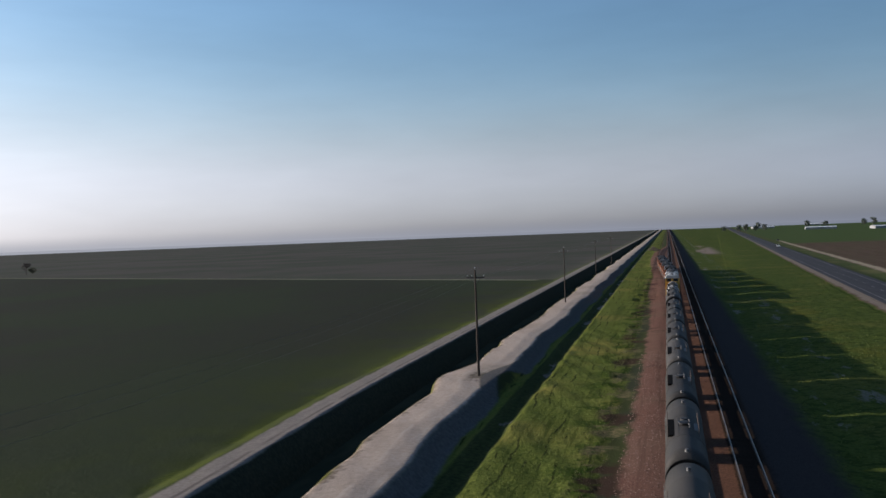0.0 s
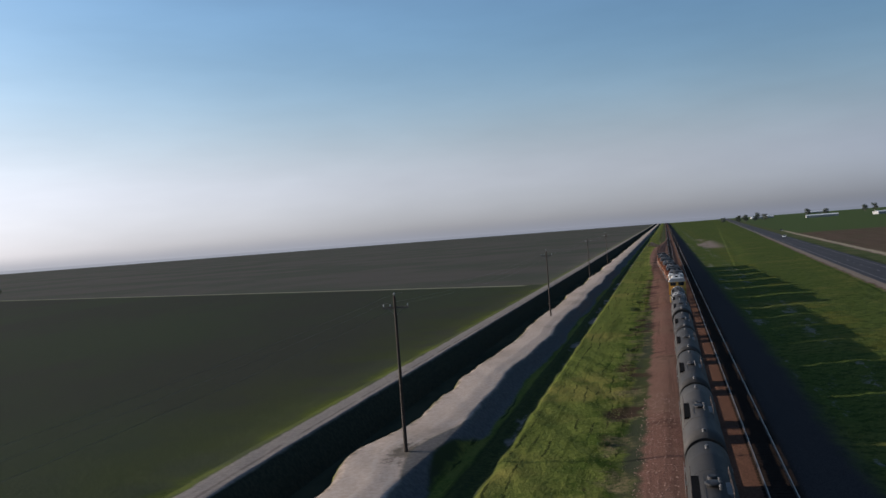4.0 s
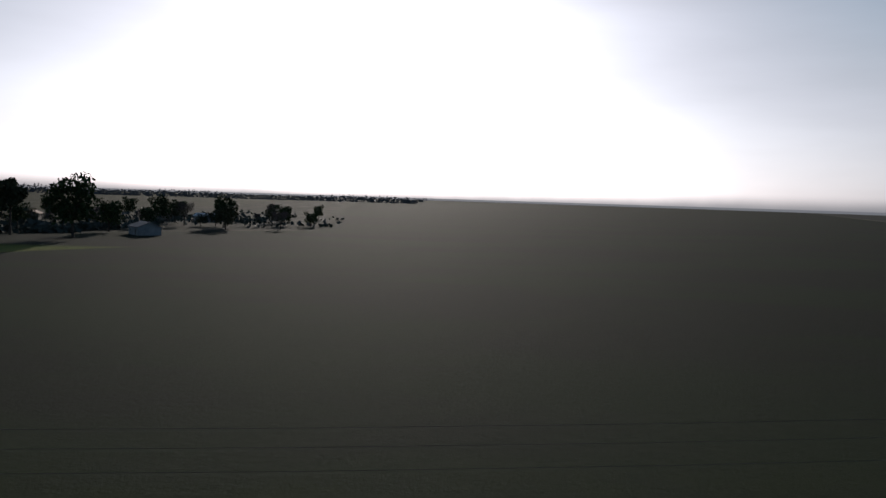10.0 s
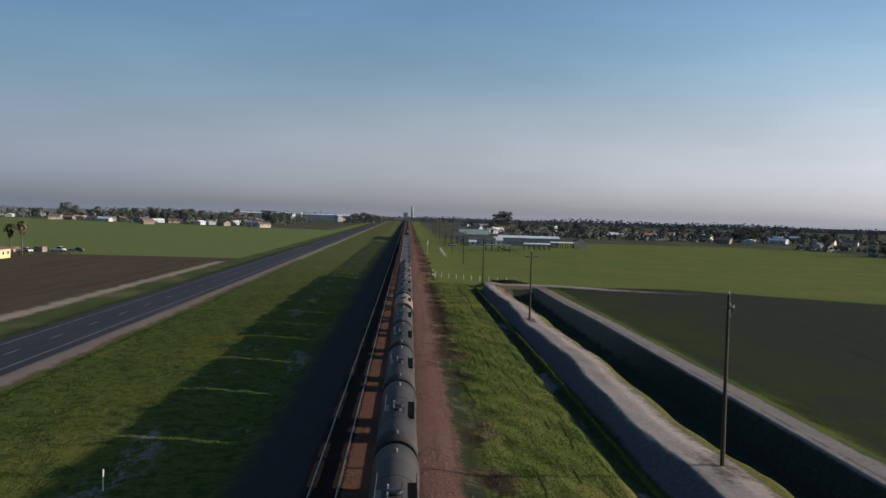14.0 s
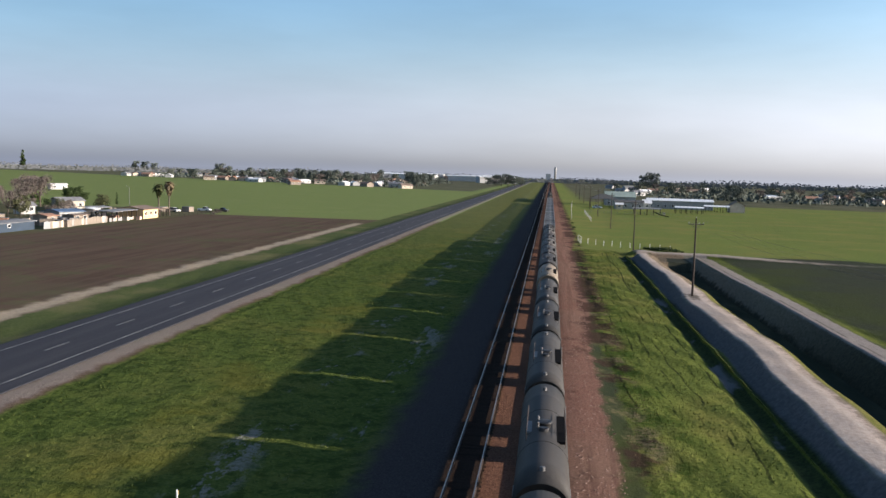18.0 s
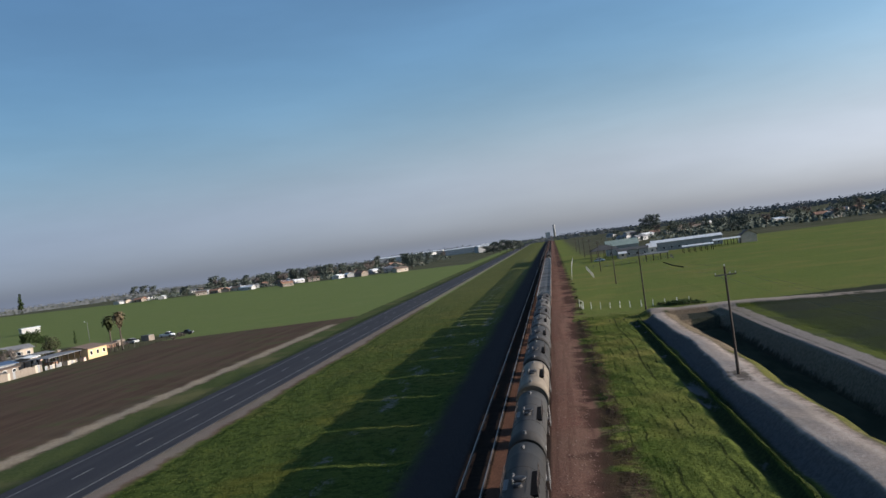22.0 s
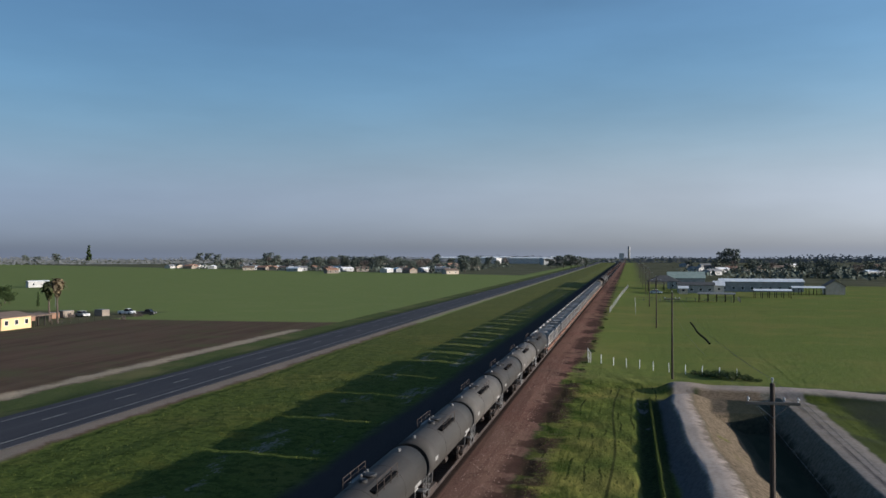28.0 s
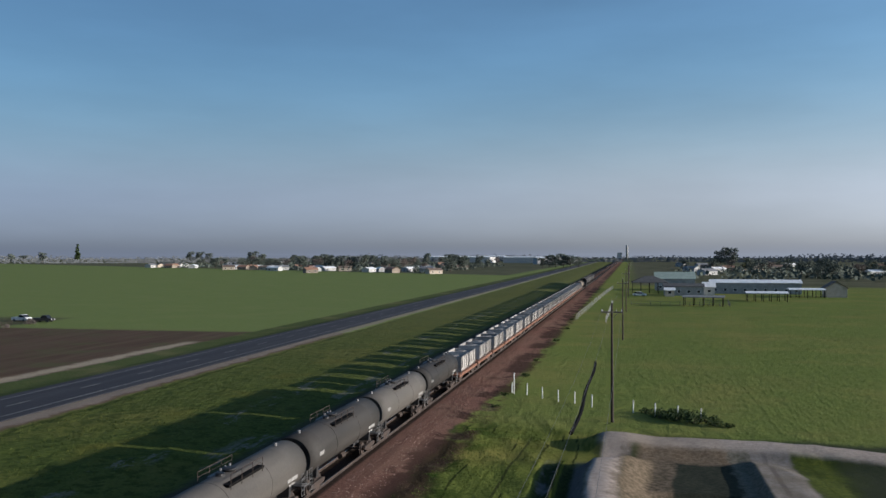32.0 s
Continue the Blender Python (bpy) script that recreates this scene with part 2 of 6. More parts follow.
def ground_material():
    """Grass, gravel, dirt and fields, with ragged borders."""
    n = Nodes("ground")
    wob = n.noise(0.35, 5, 0.65)
    wob2 = n.noise(0.03, 3, 0.5)
    w = n.math("ADD", n.math("MULTIPLY", n.math("SUBTRACT", wob, 0.5), 2.2), n.math("MULTIPLY", n.math("SUBTRACT", wob2, 0.5), 1.2))
    wx = n.math("ADD", n.x, w)
    wy = n.math("ADD", n.y, n.math("MULTIPLY", w, 2.0))
    bend = n.math("MULTIPLY", n.math("MAXIMUM", n.math("SUBTRACT", n.y, 150.0), 0.0), 0.05)
    ex = n.math("SUBTRACT", n.x, bend)
    wex = n.math("SUBTRACT", wx, bend)
    sway = n.math("ADD", n.math("MULTIPLY", n.math("SINE", n.math("MULTIPLY", n.y, 0.115)), 0.35), n.math("MULTIPLY", n.math("SINE", n.math("MULTIPLY_ADD", n.y, 0.31, 1.0)), 0.15))
    bankx = n.math("ADD", n.math("ADD", n.x, n.math("MULTIPLY", w, 0.35)), n.math("ADD", n.math("ADD", sway, n.ramp(n.math("ABSOLUTE", n.math("SUBTRACT", n.y, 89.0)), 0.0, 10.0, 1.9, 0.0)), n.ramp(n.y, 20.0, 80.0, 0.0, 0.9)))
    lowx = n.math("ADD", n.x, n.math("MULTIPLY", w, 0.22))
    westx = n.math("ADD", n.math("ADD", n.x, n.ramp(n.y, 10.0, 95.0, 0.0, 2.4)), n.math("MULTIPLY", w, 0.12))
    fine = n.noise(3.0, 5, 0.7)
    pebble = n.noise(9.0, 4, 0.75)
    patch = n.noise(0.06, 5, 0.6)
    broad = n.noise(0.012, 4, 0.55)
    rows = n.noise(0.5, 3, 0.6, None, (1.0, 0.06, 1.0))

    def band(a, b, soft=0.35, src=None):
        s = src or wx
        return n.math("MULTIPLY", n.ramp(s, a - soft, a + soft), n.ramp(s, b - soft, b + soft, 1.0, 0.0))

    def grass(dark, light, dry, k=0.5):
        c = n.mix(n.ramp(fine, 0.3, 0.7), dark, light)
        return n.mix(n.math("MULTIPLY", n.ramp(patch, 0.46, 0.68), k), c, dry)

    # the wide fields
    west = n.mix(n.ramp(n.noise(0.02, 5, 0.6, None, (1.0, 0.45, 1.0)), 0.42, 0.60), (0.036, 0.038, 0.027), (0.036, 0.045, 0.025))
    west = n.mix(n.math("MULTIPLY", n.ramp(fine, 0.4, 0.7), 0.35), west, (0.050, 0.051, 0.036))
    west = n.mix(n.math("MULTIPLY", n.ramp(n.x, -60.0, -33.0), n.ramp(patch, 0.40, 0.58, 0.15, 0.7)), west, (0.046, 0.056, 0.016))
    green = grass((0.100, 0.126, 0.031), (0.144, 0.170, 0.043), (0.180, 0.166, 0.050), 0.55)
    green = n.mix(n.math("MULTIPLY", n.ramp(n.noise(0.022, 5, 0.65), 0.47, 0.66), 0.3), green, (0.190, 0.155, 0.055))
    green = n.mix(n.math("MULTIPLY", n.ramp(n.noise(0.11, 5, 0.7), 0.55, 0.72), 0.4), green, (0.065, 0.092, 0.020))
    # south border of the dark field, a gently turning line
    line = n.math("ADD", n.math("MULTIPLY", n.x, 0.74), n.math("ADD", wy, 194.0))
    col = n.mix(n.math("MULTIPLY", n.ramp(line, -3.0, 3.0), n.ramp(wy, -149.0, -146.5)), green, west)
    col = n.mix(n.math("MULTIPLY", n.ramp(wx, -238.0, -252.0), n.ramp(wy, -120.0, -60.0)), col, west)
    # north part beyond the pale track, haze put into its lighter soil colour
    far_n = n.math("ADD", n.math("MULTIPLY", n.x, 0.436), n.math("SUBTRACT", n.y, 263.0))
    col = n.mix(n.math("MULTIPLY", n.ramp(far_n, 0.0, 6.0), n.ramp(n.x, -20.0, -34.0)), col, n.mix(n.ramp(broad, 0.4, 0.6), (0.086, 0.079, 0.066), (0.066, 0.070, 0.052)))
    trackline = n.math("MULTIPLY", n.ramp(n.math("ABSOLUTE", far_n), 1.0, 2.4, 1.0, 0.0), n.ramp(n.x, -40.0, -44.0))
    col = n.mix(n.math("MULTIPLY", trackline, 0.85), col, (0.26, 0.25, 0.17))
    # east of the highway
    tilled = n.mix(n.ramp(rows, 0.3, 0.7), (0.074, 0.050, 0.035), (0.102, 0.071, 0.051))
    tilled = n.mix(n.math("MULTIPLY", n.ramp(patch, 0.4, 0.7), 0.5), tilled, (0.090, 0.076, 0.048))
    tilled = n.mix(n.math("MULTIPLY", n.ramp(n.noise(0.09, 5, 0.72), 0.50, 0.66), n.ramp(fine, 0.35, 0.6, 0.2, 0.75)), tilled, (0.080, 0.092, 0.040))
    east = n.mix(n.ramp(wy, -236.0, -232.0), grass((0.122, 0.152, 0.050), (0.162, 0.196, 0.066), (0.178, 0.190, 0.074), 0.3), tilled)
    east = n.mix(n.math("MULTIPLY", n.ramp(wx, 112.0, 116.0), n.math("MULTIPLY", n.ramp(wy, -266.0, -256.0), n.ramp(wy, -150.0, -120.0, 1.0, 0.0))), east, n.mix(n.ramp(fine, 0.3, 0.7), (0.10, 0.08, 0.05), (0.07, 0.09, 0.04)))
    east = n.mix(n.math("MULTIPLY", n.ramp(n.y, 620.0, 680.0), 1.0), east, (0.06, 0.085, 0.03))
    col = n.mix(n.ramp(ex, 30.0, 31.0), col, east)
    yards = n.mix(n.ramp(n.noise(0.04, 5, 0.65), 0.4, 0.6), (0.055, 0.054, 0.038), (0.100, 0.090, 0.066))
    south_w = n.math("MULTIPLY", n.ramp(n.math("ADD", wy, n.math("MULTIPLY", n.x, 0.18)), -500.0, -530.0), n.ramp(n.x, -14.0, -26.0))
    south_e = n.math("MULTIPLY", n.ramp(n.math("ADD", wy, n.math("MULTIPLY", n.x, 0.68)), -632.0, -650.0), n.ramp(n.x, 60.0, 70.0))
    belt = n.math("MULTIPLY", n.ramp(wx, -232.0, -240.0), n.math("MULTIPLY", n.ramp(wy, 40.0, 20.0), n.ramp(n.math("ADD", wx, n.math("MULTIPLY", n.math("MAXIMUM", n.math("ADD", n.y, 150.0), 0.0), 0.8)), -232.0, -242.0)))
    col = n.mix(n.math("MULTIPLY", n.math("MAXIMUM", belt, n.math("MAXIMUM", south_w, south_e)), 0.85), col, yards)
    # grass beside the line
    lush = grass((0.070, 0.090, 0.019), (0.138, 0.156, 0.034), (0.184, 0.162, 0.043), 0.8)
    ruts = n.noise(1.5, 3, 0.6, None, (1.0, 0.035, 1.0))
    lush = n.mix(n.math("MULTIPLY", n.ramp(rows, 0.50, 0.66), 0.45), lush, (0.034, 0.050, 0.010))
    comb = n.math("SINE", n.math("MULTIPLY", n.math("ADD", n.x, n.math("MULTIPLY", n.math("ADD", wob2, n.math("MULTIPLY", wob, 0.22)), 4.0)), 5.2))
    cracks = n.math("MULTIPLY", n.ramp(comb, 0.80, 0.96), n.ramp(n.noise(0.45, 4, 0.7, None, (1.6, 0.25, 1.0)), 0.50, 0.58))
    lush = n.mix(n.math("MULTIPLY", n.ramp(ruts, 0.58, 0.66), 0.5), lush, (0.036, 0.050, 0.009))
    lush = n.mix(n.math("MULTIPLY", cracks, 0.85), lush, (0.020, 0.026, 0.008))
    lush = n.mix(n.math("MULTIPLY", n.ramp(wx, -10.5, -6.5), n.ramp(n.noise(0.28, 4, 0.65), 0.48, 0.58, 0.0, 0.75)), lush, (0.030, 0.056, 0.008))
    col = n.mix(n.math("MULTIPLY", band(-17.0, -5.0), n.ramp(n.y, -152.0, -146.0)), col, lush)
    clumps = n.noise(0.8, 4, 0.7)
    verge = grass((0.042, 0.062, 0.014), (0.084, 0.106, 0.024), (0.124, 0.116, 0.032), 0.5)
    verge = n.mix(n.math("MULTIPLY", n.ramp(clumps, 0.48, 0.60), 0.7), verge, (0.024, 0.040, 0.009))
    mud = n.math("MULTIPLY", band(16.4, 18.9, 0.8, wx), n.ramp(n.noise(0.36, 5, 0.75, None, (1.0, 0.4, 1.0)), 0.545, 0.59))
    mud = n.math("MAXIMUM", mud, n.math("MULTIPLY", band(10.6, 13.4, 0.7, wx), n.ramp(n.noise(0.20, 5, 0.75, None, (1.0, 0.3, 1.0)), 0.56, 0.62)))
    verge = n.mix(n.math("MULTIPLY", mud, n.ramp(fine, 0.3, 0.6)), verge, (0.16, 0.155, 0.135))
    verge = n.mix(n.math("MULTIPLY", band(19.5, 25.5, 1.5, wx), n.ramp(n.noise(0.15, 4, 0.6), 0.45, 0.66, 0.0, 0.45)), verge, (0.110, 0.098, 0.018))
    verge = n.mix(n.ramp(n.y, -60.0, -320.0, 0.0, 0.55), verge, n.mix(n.ramp(fine, 0.3, 0.7), (0.105, 0.108, 0.040), (0.150, 0.142, 0.058)))
    col = n.mix(n.math("MULTIPLY", n.ramp(wx, 8.7, 9.4), n.ramp(wex, 34.4, 35.2, 1.0, 0.0)), col, verge)
    col = n.mix(band(46.0, 54.8, 0.35, wex), col, grass((0.046, 0.062, 0.022), (0.082, 0.096, 0.036), (0.140, 0.124, 0.060), 0.7))
    # dry weeds at the foot of the ballast
    weeds = n.mix(n.ramp(fine, 0.35, 0.65), (0.060, 0.070, 0.025), (0.17, 0.13, 0.07))
    col = n.mix(n.math("MULTIPLY", band(-6.6, -4.0, 0.5), n.ramp(n.noise(0.2, 4), 0.50, 0.62)), col, weeds)
    # dark brown patches: dead weeds and the shade of brush in one colour
    dead = n.math("MULTIPLY", band(-6.9, -3.4, 0.7), n.ramp(n.math("ADD", n.noise(0.13, 4, 0.65), n.ramp(n.y, -20.0, -70.0, 0.0, 0.10)), 0.53, 0.60))
    # pale dirt: banks, shoulder, field track
    dirt = n.mix(n.ramp(fine, 0.25, 0.75), (0.300, 0.242, 0.200), (0.430, 0.360, 0.302))
    dirt = n.mix(n.math("MULTIPLY", n.ramp(patch, 0.45, 0.7), 0.5), dirt, (0.20, 0.16, 0.12))
    canal = n.ramp(n.y, -145.5, -143.5)
    # ragged darker brown patch in the dirt round each pole foot
    for px, py in ((-20.2, 87.8), (-19.8, 1.7), (-18.1, -72.6)):
        away = n.math("SQRT", n.math("ADD", n.math("POWER", n.math("SUBTRACT", n.x, px), 2.0), n.math("POWER", n.math("MULTIPLY", n.math("SUBTRACT", n.y, py), 0.4), 2.0)))
        foot_patch = n.math("ADD", away, n.math("MULTIPLY", n.math("SUBTRACT", n.noise(0.9, 5, 0.75), 0.5), 5.0))
        dirt = n.mix(n.math("MULTIPLY", n.ramp(foot_patch, 0.5, 1.5, 1.0, 0.0), 0.75), dirt, (0.075, 0.062, 0.044))
    # bare earth round the head of the canal
    earth = n.mix(n.ramp(fine, 0.3, 0.7), (0.100, 0.072, 0.046), (0.190, 0.145, 0.098))
    head = n.math("MULTIPLY", band(-29.5, -20.0, 0.5, bankx), n.math("MULTIPLY", n.ramp(wy, -142.4, -141.2), n.ramp(wy, -134.0, -131.0, 1.0, 0.0)))
    col = n.mix(head, col, earth)
    # the lane on the near bank, its rim widening to the north
    rim = n.math("ADD", n.ramp(n.y, -10.0, 60.0, -20.7, -22.3), n.ramp(n.y, -75.0, -105.0, 0.0, 1.2))
    top_e = n.math("MULTIPLY", n.ramp(n.math("SUBTRACT", bankx, rim), -0.3, 0.3), n.ramp(bankx, -17.6, -17.0, 1.0, 0.0))
    lane_rut = n.math("MULTIPLY", n.ramp(n.math("ABSOLUTE", n.math("SUBTRACT", n.math("ABSOLUTE", n.math("ADD", bankx, 18.75)), 0.75)), 0.06, 0.26, 1.0, 0.0), n.ramp(n.noise(0.25, 4, 0.65), 0.40, 0.60))
    dirt_e = n.mix(n.math("MULTIPLY", lane_rut, 0.55), dirt, (0.40, 0.345, 0.295))
    torn = n.math("ADD", n.math("SUBTRACT", bankx, rim), n.math("MULTIPLY", n.math("SUBTRACT", n.noise(0.7, 5, 0.75), 0.5), 2.4))
    dirt_e = n.mix(n.ramp(torn, 0.1, 0.9, 0.8, 0.0), dirt_e, n.mix(n.ramp(fine, 0.3, 0.7), (0.085, 0.068, 0.050), (0.160, 0.128, 0.098)))
    col = n.mix(n.math("MULTIPLY", top_e, canal), col, dirt_e)
    dry = n.mix(n.ramp(fine, 0.35, 0.65), (0.072, 0.058, 0.038), (0.170, 0.130, 0.090))
    green_rim = n.mix(n.ramp(fine, 0.35, 0.65), (0.060, 0.066, 0.018), (0.120, 0.112, 0.034))
    dry = n.mix(n.ramp(n.math("ADD", n.noise(0.3, 4, 0.65), n.ramp(n.y, -76.0, -96.0, 0.16, -0.16)), 0.44, 0.60), dry, green_rim)
    weedy = n.math("MULTIPLY", n.ramp(bankx, -23.2, -22.8), n.ramp(n.math("SUBTRACT", bankx, rim), -0.3, 0.3, 1.0, 0.0))
    col = n.mix(n.math("MULTIPLY", weedy, n.ramp(n.y, -139.5, -138.0)), col, dry)
    # east slope of the bank: the same dirt, its shade put into the colour
    slope = n.mix(n.ramp(fine, 0.3, 0.7), (0.085, 0.080, 0.077), (0.132, 0.124, 0.118))
    col = n.mix(n.math("MULTIPLY", band(-17.3, -15.6, 0.25, bankx), n.ramp(n.y, -138.0, -134.0)), col, slope)
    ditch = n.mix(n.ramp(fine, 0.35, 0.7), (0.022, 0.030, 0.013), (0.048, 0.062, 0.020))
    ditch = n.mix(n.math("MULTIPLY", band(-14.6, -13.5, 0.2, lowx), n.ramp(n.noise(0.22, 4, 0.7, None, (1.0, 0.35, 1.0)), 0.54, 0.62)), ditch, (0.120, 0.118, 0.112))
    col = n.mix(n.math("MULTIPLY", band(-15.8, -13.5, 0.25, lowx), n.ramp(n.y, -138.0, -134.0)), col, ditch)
    # ridge grass, coloured a brighter yellow-green to strengthen its sunlit line
    ridge = n.mix(n.ramp(fine, 0.35, 0.65), (0.082, 0.108, 0.018), (0.150, 0.162, 0.030))
    col = n.mix(n.math("MULTIPLY", band(-15.0, -14.75, 0.08, n.math("ADD", n.x, n.math("MULTIPLY", w, 0.04))), n.math("MULTIPLY", n.ramp(n.y, -139.0, -134.0), n.ramp(n.y, 15.0, 35.0, 1.0, 0.0))), col, ridge)
    # a narrow foot rut in the meadow
    rut_x = n.math("ADD", n.math("ADD", n.x, 11.35), n.math("MULTIPLY", n.math("SINE", n.math("MULTIPLY", n.y, 0.16)), 0.25))
    rut = n.math("MULTIPLY", n.ramp(n.math("ABSOLUTE", rut_x), 0.05, 0.16, 1.0, 0.0), n.math("MULTIPLY", n.ramp(n.y, -146.0, -143.0), n.ramp(n.y, -84.0, -72.0, 1.0, 0.0)))
    col = n.mix(n.math("MULTIPLY", rut, 0.8), col, (0.030, 0.034, 0.012))
    bed = n.mix(n.ramp(fine, 0.35, 0.7), (0.028, 0.031, 0.023), (0.048, 0.049, 0.034))
    inside = n.math("MULTIPLY", n.ramp(westx, -28.75, -28.5), n.ramp(bankx, -23.1, -22.7, 1.0, 0.0))
    col = n.mix(n.math("MULTIPLY", inside, n.ramp(wy, -138.6, -137.2)), col, bed)
    brow = n.math("MULTIPLY", n.ramp(n.math("ADD", westx, n.math("MULTIPLY", n.math("SUBTRACT", n.noise(0.6, 5, 0.7), 0.5), 1.6)), -27.3, -26.8, 1.0, 0.0), n.ramp(westx, -28.9, -28.6))
    col = n.mix(n.math("MULTIPLY", brow, n.math("MULTIPLY", n.ramp(n.y, -30.0, -80.0), canal)), col, n.mix(n.ramp(fine, 0.3, 0.7), (0.090, 0.084, 0.058), (0.170, 0.150, 0.118)))
    fringe = n.math("MULTIPLY", band(-34.4, -31.4, 0.8, n.math("ADD", westx, w)), n.ramp(n.noise(0.1, 4, 0.6), 0.40, 0.58, 0.1, 0.55))
    col = n.mix(n.math("MULTIPLY", fringe, canal), col, n.mix(n.ramp(fine, 0.35, 0.65), (0.050, 0.068, 0.010), (0.110, 0.125, 0.016)))
    far_bank = n.mix(n.ramp(fine, 0.3, 0.7), (0.165, 0.145, 0.128), (0.235, 0.207, 0.185))
    wheel = n.math("MULTIPLY", n.ramp(n.math("ABSOLUTE", n.math("ADD", westx, 29.6)), 0.08, 0.28, 1.0, 0.0), n.ramp(n.noise(0.2, 4, 0.6), 0.36, 0.55))
    far_bank = n.mix(n.math("MULTIPLY", wheel, 0.7), far_bank, (0.085, 0.072, 0.066))
    top_w = n.math("MULTIPLY", n.ramp(n.math("ADD", westx, n.math("MULTIPLY", w, 0.35)), -31.7, -31.2), n.ramp(westx, -28.75, -28.5, 1.0, 0.0))
    far_bank = n.mix(n.math("MULTIPLY", n.ramp(n.y, -100.0, -130.0), n.ramp(n.noise(0.5, 5, 0.7), 0.36, 0.66, 0.1, 0.75)), far_bank, (0.135, 0.112, 0.078))
    col = n.mix(n.math("MULTIPLY", top_w, canal), col, far_bank)
    # the dirt lane across the end of the canal, bending west
    lane_y = n.math("SUBTRACT", n.math("ADD", n.math("ADD", n.y, n.math("MULTIPLY", w, 0.5)), 142.8), n.math("MULTIPLY", n.ramp(n.x, -26.0, -60.0), 6.0))
    lane = n.math("MULTIPLY", n.ramp(n.math("ABSOLUTE", lane_y), 1.3, 2.5, 1.0, 0.0), n.math("MULTIPLY", n.ramp(n.x, -16.8, -17.8), n.ramp(n.x, -70.0, -42.0)))
    lane = n.math("MULTIPLY", lane, n.ramp(n.math("ADD", n.noise(0.5, 5, 0.7), n.ramp(n.x, -60.0, -24.0, 0.0, 0.25)), 0.40, 0.58, 0.15, 0.85))
    col = n.mix(lane, col, dirt)
    col = n.mix(n.math("MULTIPLY", band(35.3, 37.2, 0.4, wex), 0.8), col, n.mix(n.ramp(pebble, 0.3, 0.7), (0.135, 0.112, 0.096), (0.215, 0.185, 0.160)))
    col = n.mix(n.math("MULTIPLY", band(55.2, 58.0, 0.9, n.math("ADD", wex, n.math("MULTIPLY", w, 0.4))), n.math("MULTIPLY", n.ramp(wy, -216.0, -212.0), n.ramp(n.y, 700.0, 800.0, 1.0, 0.0))), col, n.mix(n.ramp(fine, 0.3, 0.7), (0.25, 0.20, 0.14), (0.35, 0.29, 0.21)))
    # the red ballast shoulder and the dark ballast
    red = n.mix(n.ramp(pebble, 0.3, 0.7), (0.090, 0.044, 0.032), (0.205, 0.116, 0.088))
    red = n.mix(n.math("MULTIPLY", n.ramp(patch, 0.4, 0.65), 0.5), red, (0.165, 0.110, 0.078))
    red = n.mix(n.math("MULTIPLY", n.ramp(n.noise(1.1, 4, 0.65, None, (1.0, 0.03, 1.0)), 0.5, 0.62), 0.5), red, (0.085, 0.048, 0.036))
    red = n.mix(n.math("MULTIPLY", n.ramp(n.noise(0.16, 5, 0.7), 0.56, 0.66), 0.6), red, (0.060, 0.036, 0.026))
    shoulder = n.math("ADD", wx, n.math("ADD", n.math("ADD", 3.6, n.ramp(n.y, -20.0, -70.0, 0.0, 1.0)), n.ramp(n.y, -140.0, -185.0, 0.0, 1.3)))
    shoulder = n.math("ADD", shoulder, n.math("ADD", n.ramp(n.y, 140.0, 230.0, 0.0, 1.6), n.math("ADD", n.ramp(n.y, 250.0, 430.0, 0.0, 3.2), n.ramp(n.y, 480.0, 700.0, 0.0, -7.0))))
    col = n.mix(n.math("MULTIPLY", n.ramp(shoulder, -0.35, 0.35), n.ramp(n.x, 2.0, 2.6, 1.0, 0.0)), col, red)
    col = n.mix(n.math("MULTIPLY", dead, 0.85), col, (0.045, 0.026, 0.020))
    bare_n = n.math("MULTIPLY", n.math("MULTIPLY", n.ramp(wy, 470.0, 520.0), n.ramp(wy, 640.0, 700.0, 1.0, 0.0)), band(9.0, 27.0, 4.0))
    col = n.mix(n.math("MULTIPLY", bare_n, n.ramp(n.noise(0.05, 4, 0.6, None, (1.0, 0.12, 1.0)), 0.44, 0.54)), col, (0.22, 0.17, 0.14))
    grey = n.mix(n.ramp(pebble, 0.3, 0.7), (0.030, 0.024, 0.024), (0.064, 0.055, 0.053))
    # rusty ballast strip, with the sunlight passing under the cars put into its colour
    rust = n.mix(n.ramp(pebble, 0.3, 0.7), (0.085, 0.042, 0.028), (0.200, 0.106, 0.068))
    col = n.mix(band(1.0, 3.5, 0.2, n.x), col, rust)
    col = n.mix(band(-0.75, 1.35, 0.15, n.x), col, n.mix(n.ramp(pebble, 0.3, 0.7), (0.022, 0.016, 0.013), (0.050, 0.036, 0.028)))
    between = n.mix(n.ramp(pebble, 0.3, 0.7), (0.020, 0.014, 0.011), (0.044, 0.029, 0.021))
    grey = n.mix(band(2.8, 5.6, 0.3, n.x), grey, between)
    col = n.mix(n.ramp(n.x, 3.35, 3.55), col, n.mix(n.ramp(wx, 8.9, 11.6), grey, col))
    h = n.math("ADD", n.math("MULTIPLY", fine, 0.7), n.math("MULTIPLY", pebble, 0.3))
    smooth = n.ramp(bankx, -17.6, -16.8, 0.55, 1.0)
    smooth = n.math("MAXIMUM", smooth, n.ramp(n.x, -33.0, -32.0, 1.0, 0.0))
    turf = n.math("MAXIMUM", band(-13.9, -5.5, 0.5), n.math("MAXIMUM", n.ramp(wex, 10.5, 11.5), n.ramp(n.math("ADD", n.y, n.math("MULTIPLY", n.x, 0.2)), -146.0, -152.0)))
    turf = n.math("MULTIPLY", turf, n.ramp(wex, 33.5, 34.5, 1.0, 0.0))
